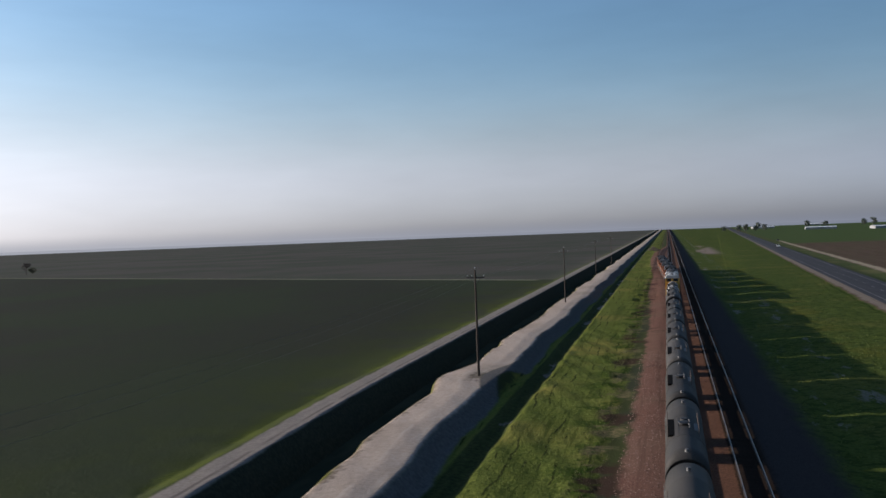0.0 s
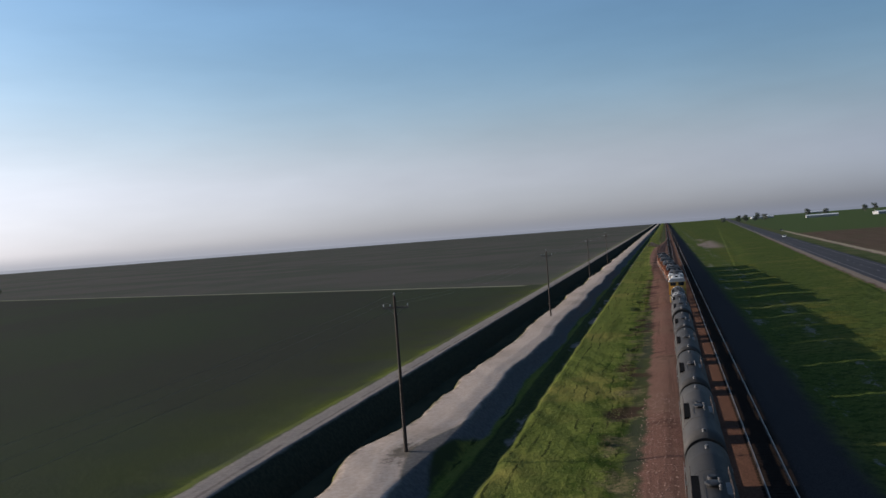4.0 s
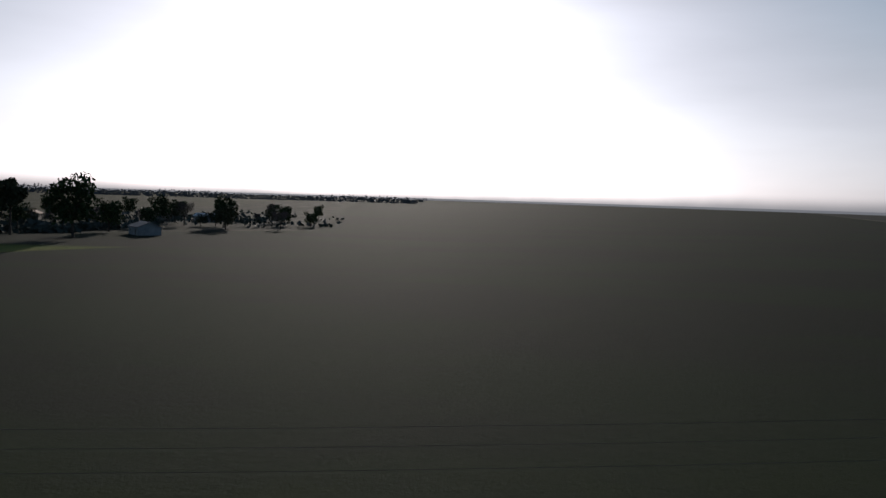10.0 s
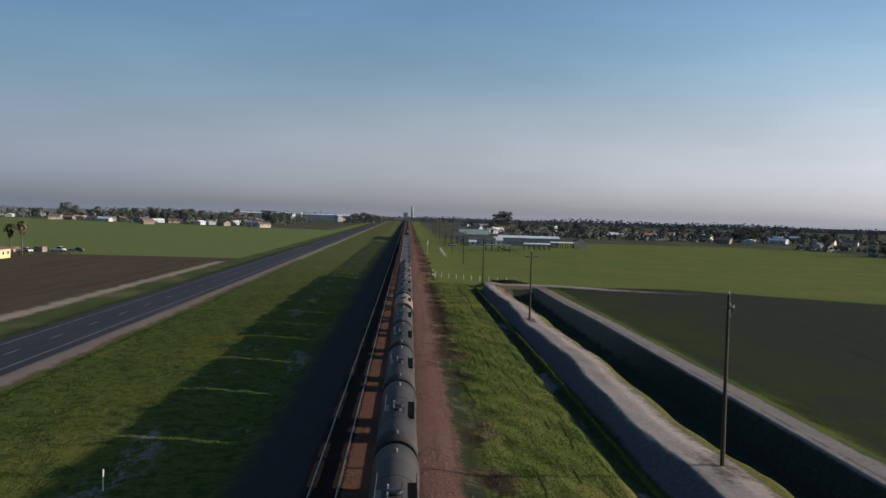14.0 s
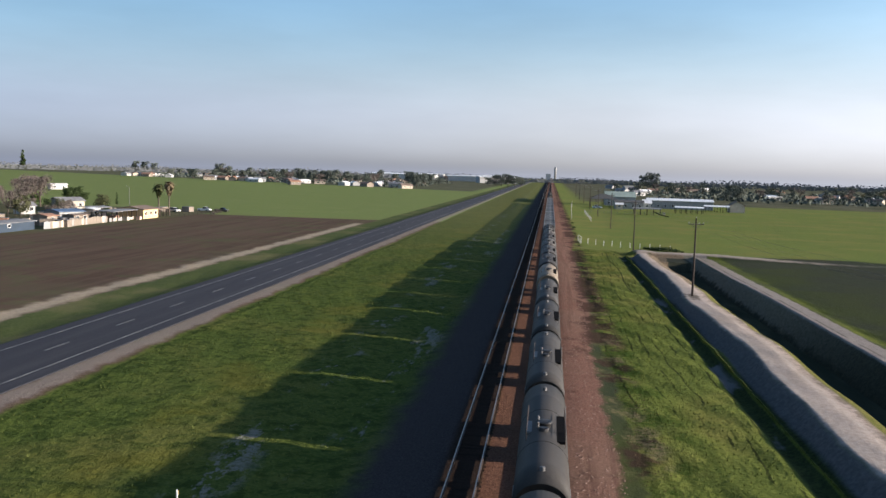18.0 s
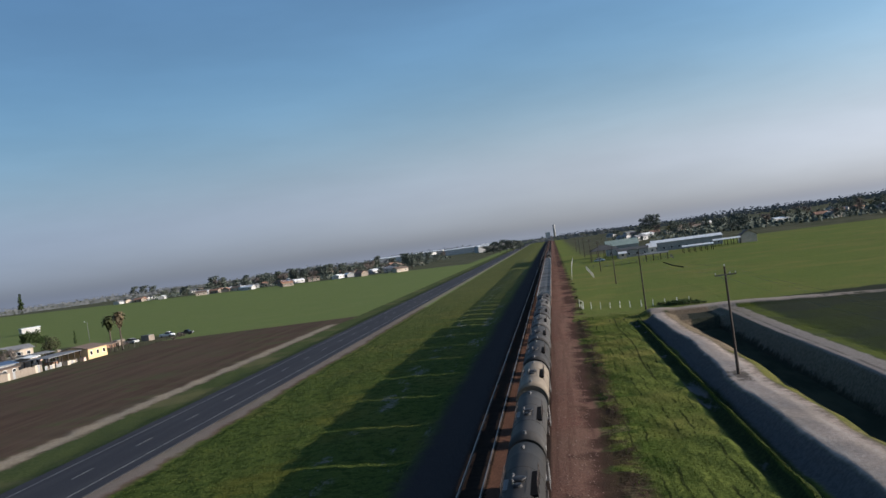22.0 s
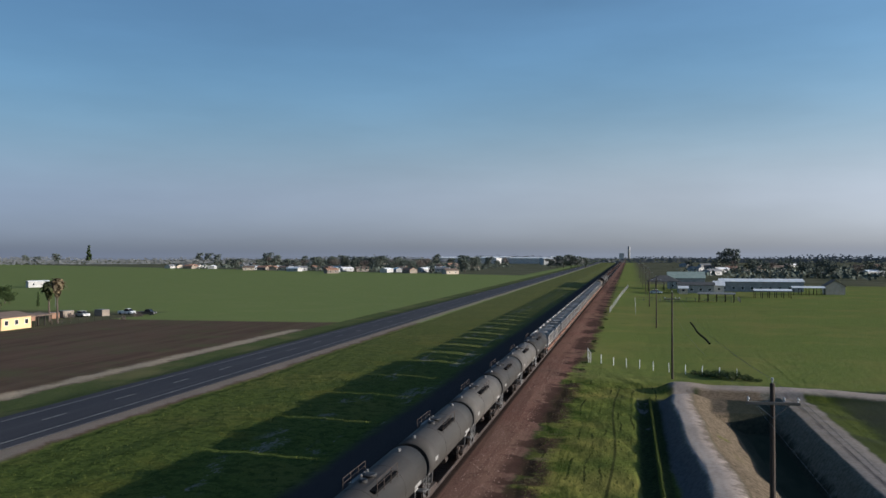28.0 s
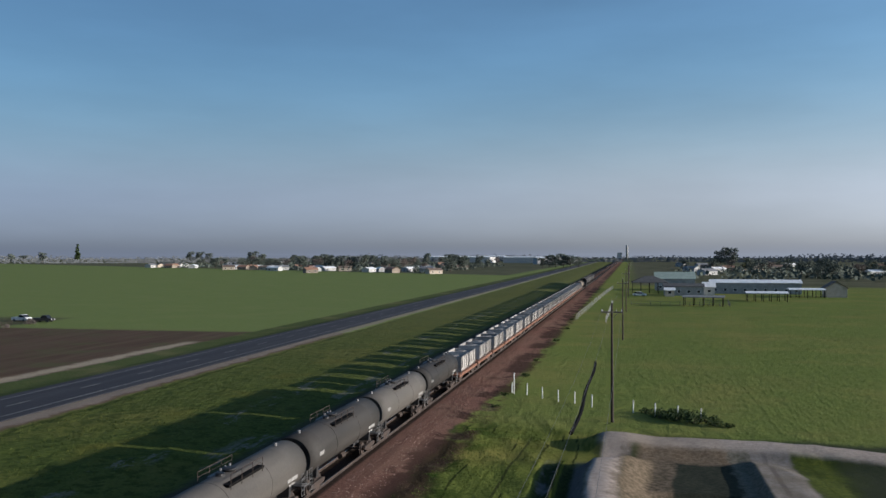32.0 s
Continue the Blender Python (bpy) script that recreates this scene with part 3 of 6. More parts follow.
    turf = n.math("MAXIMUM", turf, n.ramp(n.x, -35.0, -38.0, 0.0, 0.35))
    tussock = n.math("MULTIPLY", n.noise(0.9, 5, 0.7, None, (1.0, 0.6, 1.0)), n.math("MULTIPLY", turf, 2.6))
    n.bump(n.math("ADD", n.math("MULTIPLY", h, smooth), tussock), 0.8, 0.12)
    return n.done(col, 0.95, 0.0, 0.014)


MAT_GROUND = ground_material()


def asphalt_material():
    n = Nodes("asphalt")
    grit = n.noise(14, 4, 0.75)
    wear = n.noise(0.6, 4, 0.6, None, (1.0, 0.05, 1.0))
    c = n.mix(n.ramp(grit, 0.3, 0.7), (0.021, 0.022, 0.027), (0.040, 0.040, 0.047))
    c = n.mix(n.math("MULTIPLY", n.ramp(wear, 0.45, 0.7), 0.5), c, (0.050, 0.049, 0.053))
    n.bump(grit, 0.3, 0.02)
    return n.done(c, 0.9, 0.0, 0.15)


def water_material():
    n = Nodes("water")
    n.bump(n.noise(1.5, 3, 0.5), 0.15, 0.03)
    return n.done(n.mix(n.ramp(n.noise(0.3, 4, 0.6, None, (1.0, 0.3, 1.0)), 0.4, 0.65), (0.034, 0.038, 0.026), (0.052, 0.054, 0.036)), 0.75, 0.0, 0.0)


def leaf_material(name, a, b):
    n = Nodes(name)
    v = n.local()
    isl = n.t.nodes.new("ShaderNodeNewGeometry").outputs["Random Per Island"]
    f = n.math("ADD", n.math("MULTIPLY", isl, 0.7), n.math("MULTIPLY", n.noise(0.5, 3, 0.6, v), 0.3))
    return n.done(n.mix(f, a, b), 0.85, 0.0, 0.2)


MAT_ASPHALT = asphalt_material()
MAT_WATER = water_material()
MAT_PAINT = worn("road_paint", (0.060, 0.060, 0.062), (0.19, 0.19, 0.185), 0.9, 0.8)
MAT_STEEL = worn("rail_steel", (0.045, 0.032, 0.026), (0.085, 0.062, 0.050), 1.0, 0.7, 0.3)
MAT_SHINE = worn("rail_head", (0.22, 0.19, 0.175), (0.34, 0.31, 0.28), 0.6, 0.42, 0.9)
MAT_TIE = worn("tie_wood", (0.021, 0.0145, 0.0115), (0.037, 0.025, 0.019), 1.6, 0.95, 0, 0.03, 0.3, None, 0.02)
MAT_BLACK = worn("tank_black", (0.024, 0.0215, 0.019), (0.048, 0.043, 0.038), 0.5, 0.66, 0.0, 0.004, 0.3, (1, 0.25, 2.0), 0.22)
MAT_GREY = worn("tank_grey", (0.050, 0.045, 0.040), (0.088, 0.079, 0.069), 0.5, 0.68, 0.0, 0.004, 0.3, (1, 0.25, 2.0), 0.22)
MAT_PALE = worn("tank_cream", (0.130, 0.104, 0.075), (0.212, 0.173, 0.127), 0.5, 0.68, 0.0, 0.004, 0.1, (1, 0.25, 2.0), 0.22)
MAT_WHITEBAND = worn("white_paint", (0.55, 0.54, 0.52), (0.80, 0.79, 0.77), 1.2, 0.6)
MAT_MARK = worn("dusty_marking", (0.14, 0.13, 0.12), (0.32, 0.31, 0.29), 3.0, 0.8)
MAT_TRUCK = worn("truck_iron", (0.022, 0.018, 0.016), (0.070, 0.048, 0.036), 2.5, 0.8, 0.1)
MAT_GRATE = worn("walkway_steel", (0.09, 0.09, 0.09), (0.19, 0.185, 0.18), 2.0, 0.6, 0.4)
MAT_DARKSTEEL = worn("dark_steel", (0.018, 0.018, 0.019), (0.045, 0.043, 0.042), 2.0, 0.6, 0.2)
MAT_MATTBLACK = worn("matt_black", (0.005, 0.005, 0.005), (0.012, 0.011, 0.011), 2.0, 0.95, 0, 0.02, 0, None, 0.03)
MAT_BIN = worn("hopper_white", (0.20, 0.185, 0.170), (0.40, 0.375, 0.345), 0.9, 0.65, 0, 0.006, 0.25, (1, 1, 0.3))
MAT_ORANGE = worn("frame_orange", (0.12, 0.054, 0.034), (0.22, 0.105, 0.060), 1.5, 0.7)
MAT_LOAD = worn("load_gravel", (0.12, 0.11, 0.10), (0.25, 0.23, 0.215), 2.0, 0.95, 0, 0.05)
MAT_YELLOW = worn("loco_yellow", (0.40, 0.22, 0.035), (0.56, 0.34, 0.06), 0.9, 0.5)
MAT_LOCOGREY = worn("loco_grey", (0.34, 0.33, 0.31), (0.48, 0.47, 0.44), 0.9, 0.55)
MAT_LOCOORANGE = worn("loco_orange", (0.15, 0.060, 0.030), (0.25, 0.098, 0.046), 0.9, 0.5)
MAT_GLASS = worn("dark_glass", (0.012, 0.014, 0.017), (0.03, 0.033, 0.038), 0.8, 0.12, 0, 0.0)
MAT_POLE = worn("pole_wood", (0.022, 0.016, 0.012), (0.055, 0.040, 0.030), 1.5, 0.9, 0, 0.02, 0.2, (3, 3, 0.3))
MAT_ARM = worn("crossarm_wood", (0.085, 0.072, 0.058), (0.16, 0.14, 0.115), 2.0, 0.9, 0, 0.01, 0.1, (0.3, 3, 3))
MAT_CERAMIC = worn("insulator_grey", (0.35, 0.35, 0.35), (0.55, 0.55, 0.54), 3.0, 0.3)
MAT_WIRE = worn("wire_metal", (0.07, 0.07, 0.07), (0.14, 0.14, 0.14), 1.0, 0.6, 0.4)
MAT_BARK = worn("bark", (0.05, 0.038, 0.028), (0.13, 0.10, 0.075), 2.0, 0.95, 0, 0.04)
MAT_LEAF = leaf_material("leaf_green", (0.022, 0.038, 0.012), (0.060, 0.085, 0.026))
# far trees and scrub: haze put into a paler, greyer leaf colour
MAT_LEAF_PALE = leaf_material("leaf_hazy_grey_green", (0.062, 0.078, 0.062), (0.110, 0.122, 0.100))
MAT_LEAF2 = leaf_material("leaf_olive", (0.040, 0.045, 0.020), (0.085, 0.085, 0.040))
MAT_TWIG = leaf_material("twig_brown", (0.090, 0.072, 0.062), (0.165, 0.138, 0.120))
MAT_PALM = leaf_material("palm_green", (0.030, 0.042, 0.016), (0.080, 0.085, 0.032))
MAT_THATCH = leaf_material("palm_thatch", (0.11, 0.085, 0.05), (0.20, 0.155, 0.09))
MAT_BLADE = leaf_material("blade_green", (0.066, 0.092, 0.020), (0.145, 0.162, 0.038))
MAT_WEED = leaf_material("weed_dry", (0.065, 0.050, 0.024), (0.20, 0.14, 0.08))


# ---- mesh helpers ----
def part(name, bm, material, parent=None, label="", smooth=False):
    """Links a bmesh as one mesh object, under a thing or a part."""
    me = bpy.data.meshes.new(name)
    bm.to_mesh(me)
    bm.free()
    me.materials.append(material)
    if smooth:
        me.shade_smooth()
    ob = new(name, me)
    if parent:
        ob.parent = parent
    if label:
        ob["label"] = label
    return ob


def share(name, ob, parent, m):
    """Another piece on the mesh of ob, under parent, at pose m."""
    o = new(name, ob.data)
    o.parent = parent
    o.matrix_basis = m
    return o


def thing(name, label, category, group="", kind="", at=None):
    e = new(name)
    tagged(e, label, category, group, kind)
    if at is not None:
        e.matrix_basis = at
    return e


def box(bm, x0, x1, y0, y1, z0, z1, bevel=0.0):
    r = bmesh.ops.create_cube(bm, size=1.0)
    for v in r["verts"]:
        v.co = Vector((x0 + (v.co.x + 0.5) * (x1 - x0), y0 + (v.co.y + 0.5) * (y1 - y0), z0 + (v.co.z + 0.5) * (z1 - z0)))
    if bevel:
        edges = list({e for v in r["verts"] for e in v.link_edges})
        bmesh.ops.bevel(bm, geom=edges, offset=bevel, segments=1, affect="EDGES")
    return bm


def tube(bm, a, b, r0, r1=None, seg=8, caps=True):
    a, b = Vector(a), Vector(b)
    r1 = r0 if r1 is None else r1
    turn = (b - a).to_track_quat("Z", "Y").to_matrix()
    rings = []
    for p, r in ((a, r0), (b, r1)):
        rings.append([bm.verts.new(p + turn @ Vector((math.cos(2 * math.pi * i / seg) * r, math.sin(2 * math.pi * i / seg) * r, 0))) for i in range(seg)])
    for i in range(seg):
        bm.faces.new((rings[0][i], rings[0][(i + 1) % seg], rings[1][(i + 1) % seg], rings[1][i]))
    if caps:
        bm.faces.new(rings[0][::-1])
        bm.faces.new(rings[1])
    return bm


def lathe(bm, profile, axis="y", seg=20, centre=(0, 0, 0)):
    """Turns (along, radius) pairs about an axis."""
    rings, c = [], Vector(centre)
    for s, r in profile:
        ring = []
        for i in range(seg):
            a = 2 * math.pi * i / seg
            u, v = math.cos(a) * r, math.sin(a) * r
            ring.append(bm.verts.new(c + (Vector((u, s, v)) if axis == "y" else Vector((s, u, v)) if axis == "x" else Vector((u, v, s)))))
        rings.append(ring)
    for p, q in zip(rings, rings[1:]):
        for i in range(seg):
            bm.faces.new((p[i], p[(i + 1) % seg], q[(i + 1) % seg], q[i]))
    bm.faces.new(rings[0][::-1])
    bm.faces.new(rings[-1])
    bmesh.ops.recalc_face_normals(bm, faces=bm.faces[:])
    return bm


def prism(bm, outline, y0, y1):
    """An outline in x and z, drawn out along y."""
    a = [bm.verts.new((x, y0, z)) for x, z in outline]
    b = [bm.verts.new((x, y1, z)) for x, z in outline]
    k = len(a)
    for i in range(k):
        bm.faces.new((a[i], a[(i + 1) % k], b[(i + 1) % k], b[i]))
    bm.faces.new(a[::-1])
    bm.faces.new(b)
    bmesh.ops.recalc_face_normals(bm, faces=bm.faces[:])
    return bm


def from_lists(name, verts, faces, material, parent=None, smooth=False):
    me = bpy.data.meshes.new(name)
    me.from_pydata(verts, [], faces)
    me.materials.append(material)
    if smooth:
        me.shade_smooth()
    ob = new(name, me)
    if parent:
        ob.parent = parent
    return ob


B = bmesh.new

# ---- ground: one sheet with the canal, the banks and the railway bed in it ----
EAST = [(-17.3, 0.22), (-16.0, -0.92), (-15.25, -1.0), (-14.95, -0.30), (-14.82, -0.30), (-14.5, -0.85), (-13.9, -0.95), (-13.3, -0.60), (-6.2, -0.62), (-4.4, -0.58), (-2.9, -0.38), (-1.9, -0.27), (6.3, -0.27), (8.6, -0.85), (10.8, -1.25), (12.8, -1.35), (15.0, -1.12), (18.0, -0.95), (34, -0.9), (36.4, -0.62), (47.2, -0.62), (49.5, -0.95), (54.5, -0.9), (5000, -0.9)]
CANAL = tuple(zip(*([(-5000, -0.9), (-33.5, -0.9), (-31.6, -0.3), (-28.6, -0.1), (-26.5, -3.1), (-24.8, -3.2), (-22.9, -1.7), (-21.7, -0.5), (-20.6, 0.12), (-19.2, 0.27)] + EAST)))
END = tuple(zip(*([(-5000, -0.9), (-34, -0.9), (-30.8, -0.5), (-28.3, -0.4), (-26.4, -3.05), (-24.6, -3.15), (-22.6, -1.75), (-20.8, -0.6), (-19.4, 0.12), (-18.6, 0.25)] + EAST)))
PLAIN_EAST = [(x, min(z, -0.78) if -15.3 < x < -14.4 else z) for x, z in EAST]
NORTH = tuple(zip(*([(-5000, -0.9), (-33.5, -0.9), (-31.6, -0.3), (-28.6, -0.1), (-26.5, -3.1), (-24.6, -3.2), (-23.1, -2.7), (-22.6, -0.5), (-22.1, 0.08), (-19.2, 0.27)] + PLAIN_EAST)))
OPEN = ([-5000, -16.0, -8.5, -5.0, -2.9, -1.9, 6.3, 8.6, 10.8, 12.8, 15.0, 18.0, 34, 36.4, 47.2, 49.5, 54.5, 5000],
        [-0.9, -0.9, -0.70, -0.6, -0.38, -0.27, -0.27, -0.85, -1.25, -1.35, -1.12, -0.95, -0.9, -0.62, -0.62, -0.95, -0.9, -0.9])


def step(v, a, b):
    q = np.clip((v - a) / (b - a), 0, 1)
    return q * q * (3 - 2 * q)


def siding_shift(y):
    """How far west of its line the train's track has turned out."""
    y = np.asarray(y, float)
    return 0.034 * np.clip(y - 228, 0, 132) * (1 - step(y, 480, 700))


def ground_z(x, y):
    """The height of the ground."""
    x, y = np.asarray(x, float), np.asarray(y, float)
    x = np.where(x > 12, 12 + (x - 12 - np.minimum(np.maximum(y - 150, 0) * 0.05, x - 12.0)), x)
    side = siding_shift(y)
    x = np.where(x < 0.5, np.minimum(x + side * step(x, -15, -9), 0.5), x)
    x = x + 2.4 * step(y, 10, 95) * (1 - step(x, -28.0, -26.0))
    sway = 0.35 * np.sin(0.115 * y) + 0.15 * np.sin(0.31 * y + 1.0)
    x = x + 0.9 * step(y, 20, 80) * step(x, -27.0, -25.0) * (1 - step(x, -16.6, -14.6))
    x = x + (0.16 * np.sin(0.43 * y + 1.9 * np.sin(0.11 * y)) + 0.10 * np.sin(1.13 * y + 2.6 * np.sin(0.29 * y + 1.0)) * (0.5 + 0.5 * np.sin(0.07 * y))) * step(x, -24.5, -22.5) * (1 - step(x, -20.6, -19.8)) * step(y, -138, -132)
    x = x + 1.9 * (1 - step(np.abs(y - 89.0), 0, 10)) * step(x, -26.5, -24.0) * (1 - step(x, -20.5, -17.5))
    x = x + sway * step(x, -24.3, -22.3) * (1 - step(x, -16.2, -14.4)) * step(y, -138, -128)
    head = -140.9 + 1.9 * np.minimum(np.abs(x + 25.0) / 4.0, 1.6) ** 2 + 0.35 * np.sin(x * 1.7)
    k = step(y - head, -0.9, 1.9)
    south = 1 - step(y, -112, -70)
    up = step(y, -40, 30)
    z = (np.interp(x, *CANAL) * (1 - up) + np.interp(x, *NORTH) * up) * (1 - south) + np.interp(x, *END) * south
    z = z * k + np.interp(x, *OPEN) * (1 - k)
    mid = -142.8 + 6.0 * step(-x, 26.0, 60.0)
    lane = np.exp(-((y - mid) / 2.6) ** 4) * step(-x, 15.0, 18.0) * (1 - step(-x, 30, 62))
    z = np.where(lane > 0, np.maximum(z, -0.9 + lane * (0.75 + 0.3 * step(x, -22, -19))), z)
    rough = 0.07 * np.sin(x * 0.9 + 1.3 * np.sin(y * 0.21)) * np.sin(y * 0.37 + x * 0.4) + 0.05 * np.sin(x * 2.1 + y * 0.9)
    banks = step(x, -34, -33) * (1 - step(x, -15.5, -14.5))
    rough = rough * (1 - 0.75 * banks)
    open_ground = step(np.abs(x - 2.2), 5.5, 8.0) * (1 - step(np.abs(x - 41.8), 7.5, 6.0))
    swale = -0.06 * np.exp(-((x - 19.5) / 3.0) ** 2)
    near = step(x, -36, -33) * (1 - step(x, 58, 75)) * step(y, -190, -170) * (1 - step(y, 200, 300))
    return z + rough * open_ground * near + swale * near


def spread_steps(stops):
    out = []
    for (a, d), (b, _) in zip(stops, stops[1:]):
        out.extend(np.arange(a, b - d * 0.3, d))
    out.append(stops[-1][0])
    return np.array(out)


gx = spread_steps([(-4700, 900), (-1100, 200), (-300, 40), (-60, 6), (-36, 0.33), (-12, 0.6), (12, 1.2), (58, 6), (120, 60), (300, 200), (1100, 900), (4700, 1)])
gy = spread_steps([(-4700, 900), (-1100, 200), (-400, 20), (-180, 3), (-152, 0.5), (-128, 0.8), (140, 3), (320, 20), (700, 200), (1300, 800), (4700, 1)])
GX, GY = np.meshgrid(gx, gy)
GZ = ground_z(GX, GY)
nx, ny = len(gx), len(gy)
gverts = np.stack([GX.ravel(), GY.ravel(), GZ.ravel()], 1).tolist()
gi = np.arange(nx * ny).reshape(ny, nx)
gfaces = np.stack([gi[:-1, :-1].ravel(), gi[:-1, 1:].ravel(), gi[1:, 1:].ravel(), gi[1:, :-1].ravel()], 1).tolist()
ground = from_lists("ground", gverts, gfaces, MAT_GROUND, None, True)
tagged(ground, "flat farmland with green grass, tilled soil, red ballast and pale dirt banks", "ground", "", "structure")

# canal water
bm = B()
box(bm, -30.6, -23.2, -139.0, 1500, -2.9, -2.75)
tagged(part("water", bm, MAT_WATER), "dark still water in the bottom of an earth canal", "water", "", "structure")

# highway
road = thing("road", "two-lane asphalt highway with white edge lines and dashes", "road", "", "structure")
def bend(y):
    """How far the highway lies east of its southern line."""
    return max(0.0, y - 150.0) * 0.05


def road_strip(outline, stations, lift=0.0):
    bm = B()
    rows = [[bm.verts.new((x + bend(y), y, z + lift)) for x, z in outline] for y in stations]
    k = len(outline)
    for p, q in zip(rows, rows[1:]):
        for i in range(k):
            bm.faces.new((p[i], p[(i + 1) % k], q[(i + 1) % k], q[i]))
    bm.faces.new(rows[0][::-1])
    bm.faces.new(rows[-1])
    bmesh.ops.recalc_face_normals(bm, faces=bm.faces[:])
    return bm


part("roadway", road_strip([(37.0, -0.66), (37.0, -0.555), (41.8, -0.50), (46.8, -0.555), (46.8, -0.66)], [-3200, 150, 3200]), MAT_ASPHALT, road)
for x in (38.5, 45.2):
    zt = -0.555 + 0.055 * (1 - abs(x - 41.8) / 4.9)
    part("edge_line", road_strip([(x - 0.075, zt - 0.02), (x - 0.075, zt + 0.006), (x + 0.075, zt + 0.006), (x + 0.075, zt - 0.02)], [-1600, 150, 1600]), MAT_PAINT, road)
bm = B()
box(bm, -0.075, 0.075, -1.85, 1.85, -0.02, 0.0)
dash = part("lane_dash", bm, MAT_PAINT, road)
dash.matrix_basis = pose(41.8, -320.0, -0.492)
for i in range(1, 70):
    yy = -320 + i * 12.2
    share("lane_dash", dash, road, pose(41.8 + bend(yy), yy, -0.492, 0, 0, -2.9 if yy > 150 else 0))


# ---- railway tracks ----
def rail_outline(cx):
    half = [(0.036, 0.0), (0.036, -0.035), (0.010, -0.05), (0.010, -0.14), (0.070, -0.155), (0.070, -0.172)]
    return [(cx + x, z) for x, z in half] + [(cx - x, z) for x, z in half[::-1]]


def railway_track(cx, label, tie_from, tie_to, y0=-3000, y1=3000):
    tr = thing("railway_track", label, "railway track", "railway tracks")
    for s in (-0.7525, 0.7525):
        bm = B()
        prism(bm, rail_outline(cx + s), y0, y1)
        r = part("rail", bm, MAT_STEEL, tr)
        bm = B()
        box(bm, cx + s - 0.030, cx + s + 0.030, y0, y1, -0.004, 0.004)
        part("rail_head", bm, MAT_SHINE, r, "bright worn running surface")
    bm = B()
    box(bm, -0.98, 0.98, -0.115, 0.115, -0.10, 0.008, 0.004)
    first = part("tie", bm, MAT_TIE, tr)
    first.matrix_basis = pose(cx, tie_from, -0.272)
    count = int((tie_to - tie_from) / 0.6)
    for i in range(1, count):
        share("tie", first, tr, pose(cx + random.uniform(-0.03, 0.03), tie_from + i * 0.6, -0.272 + random.uniform(-0.01, 0.005), 0, 0, random.uniform(-0.6, 0.6)))
    verts, faces = [], []
    for a, b in ((tie_from - 260, tie_from), (tie_to, tie_to + 260)):
        for y in np.arange(a, b, 0.6):
            k = len(verts)
            verts += [(cx + sx * 0.98, y + sy * 0.115, z) for z in (-0.36, -0.258) for sx, sy in ((-1, -1), (1, -1), (1, 1), (-1, 1))]
            faces += [(k + 4, k + 5, k + 6, k + 7), (k, k + 1, k + 5, k + 4), (k + 1, k + 2, k + 6, k + 5), (k + 2, k + 3, k + 7, k + 6), (k + 3, k, k + 4, k + 7)]
    rest = from_lists("tie_bed", verts, faces, MAT_TIE, tr)
    rest["kind"] = "stuff"
    return tr


railway_track(0.4, "railway track under the train with worn steel rails", -60, 20)
railway_track(4.35, "empty railway track with bright rail heads on dark ties", -110, 70)


def siding():
    """The turnout and the track on which the locomotives stand."""
    tr = thing("railway_track", "turnout track curving aside under the locomotives", "railway track", "railway tracks")
    ys = [226, 232, 240, 260, 300, 340, 358, 366, 480, 520, 560, 600, 640, 680, 700]
    for s in (-0.7525, 0.7525):
        bm = B()
        rows = [[bm.verts.new((x - float(siding_shift(y)), y, z + 0.002)) for x, z in rail_outline(0.4 + s)] for y in ys]
        for a, b in zip(rows, rows[1:]):
            for i in range(len(a)):
                bm.faces.new((a[i], a[(i + 1) % len(a)], b[(i + 1) % len(b)], b[i]))
        bm.faces.new(rows[0][::-1])
        bm.faces.new(rows[-1])
        bmesh.ops.recalc_face_normals(bm, faces=bm.faces[:])
        part("rail", bm, MAT_STEEL, tr)
    return tr


siding()

# ---- the train ----
def add_truck(car, y):
    """A two-axle bogie at y."""
    tk = new("truck")
    tk.parent = car
    tk.matrix_basis = pose(0, y, 0)
    bm = B()
    box(bm, -0.95, 0.95, -0.22, 0.22, 0.42, 0.80, 0.03)
    part("bolster", bm, MAT_TRUCK, tk)
    for s in (-1, 1):
        bm = B()
        prism(bm, [(-1.25, 0.52), (-1.12, 0.66), (-0.45, 0.70), (0.45, 0.70), (1.12, 0.66), (1.25, 0.52), (1.05, 0.40), (0.5, 0.28), (-0.5, 0.28), (-1.05, 0.40)], -0.09, 0.09)
        bmesh.ops.transform(bm, matrix=pose(s * 1.02, 0, 0, 0, 0, 90), verts=bm.verts[:])
        part("side_frame", bm, MAT_TRUCK, tk)
    for dy in (-0.88, 0.88):
        ax = None
        bm = B()
        tube(bm, (-0.9, dy, 0.46), (0.9, dy, 0.46), 0.085, seg=8)
        ax = part("axle", bm, MAT_TRUCK, tk)
        for s in (-1, 1):
            bm = B()
            lathe(bm, [(s * 0.685, 0.48), (s * 0.715, 0.49), (s * 0.725, 0.455), (s * 0.82, 0.45), (s * 0.82, 0.38)], "x", 20, (0, dy, 0.46))
            part("wheel", bm, MAT_TRUCK, ax)


def add_couplers(car, half, z=0.86):
    for s in (-1, 1):
        bm = B()
        box(bm, -0.10, 0.10, min(s * (half - 1.0), s * (half + 0.16)), max(s * (half - 1.0), s * (half + 0.16)), z - 0.10, z + 0.10, 0.02)
        box(bm, -0.16, 0.16, min(s * (half + 0.1), s * (half + 0.40)), max(s * (half + 0.1), s * (half + 0.40)), z - 0.14, z + 0.14, 0.05)
        part("coupler", bm, MAT_TRUCK, car)


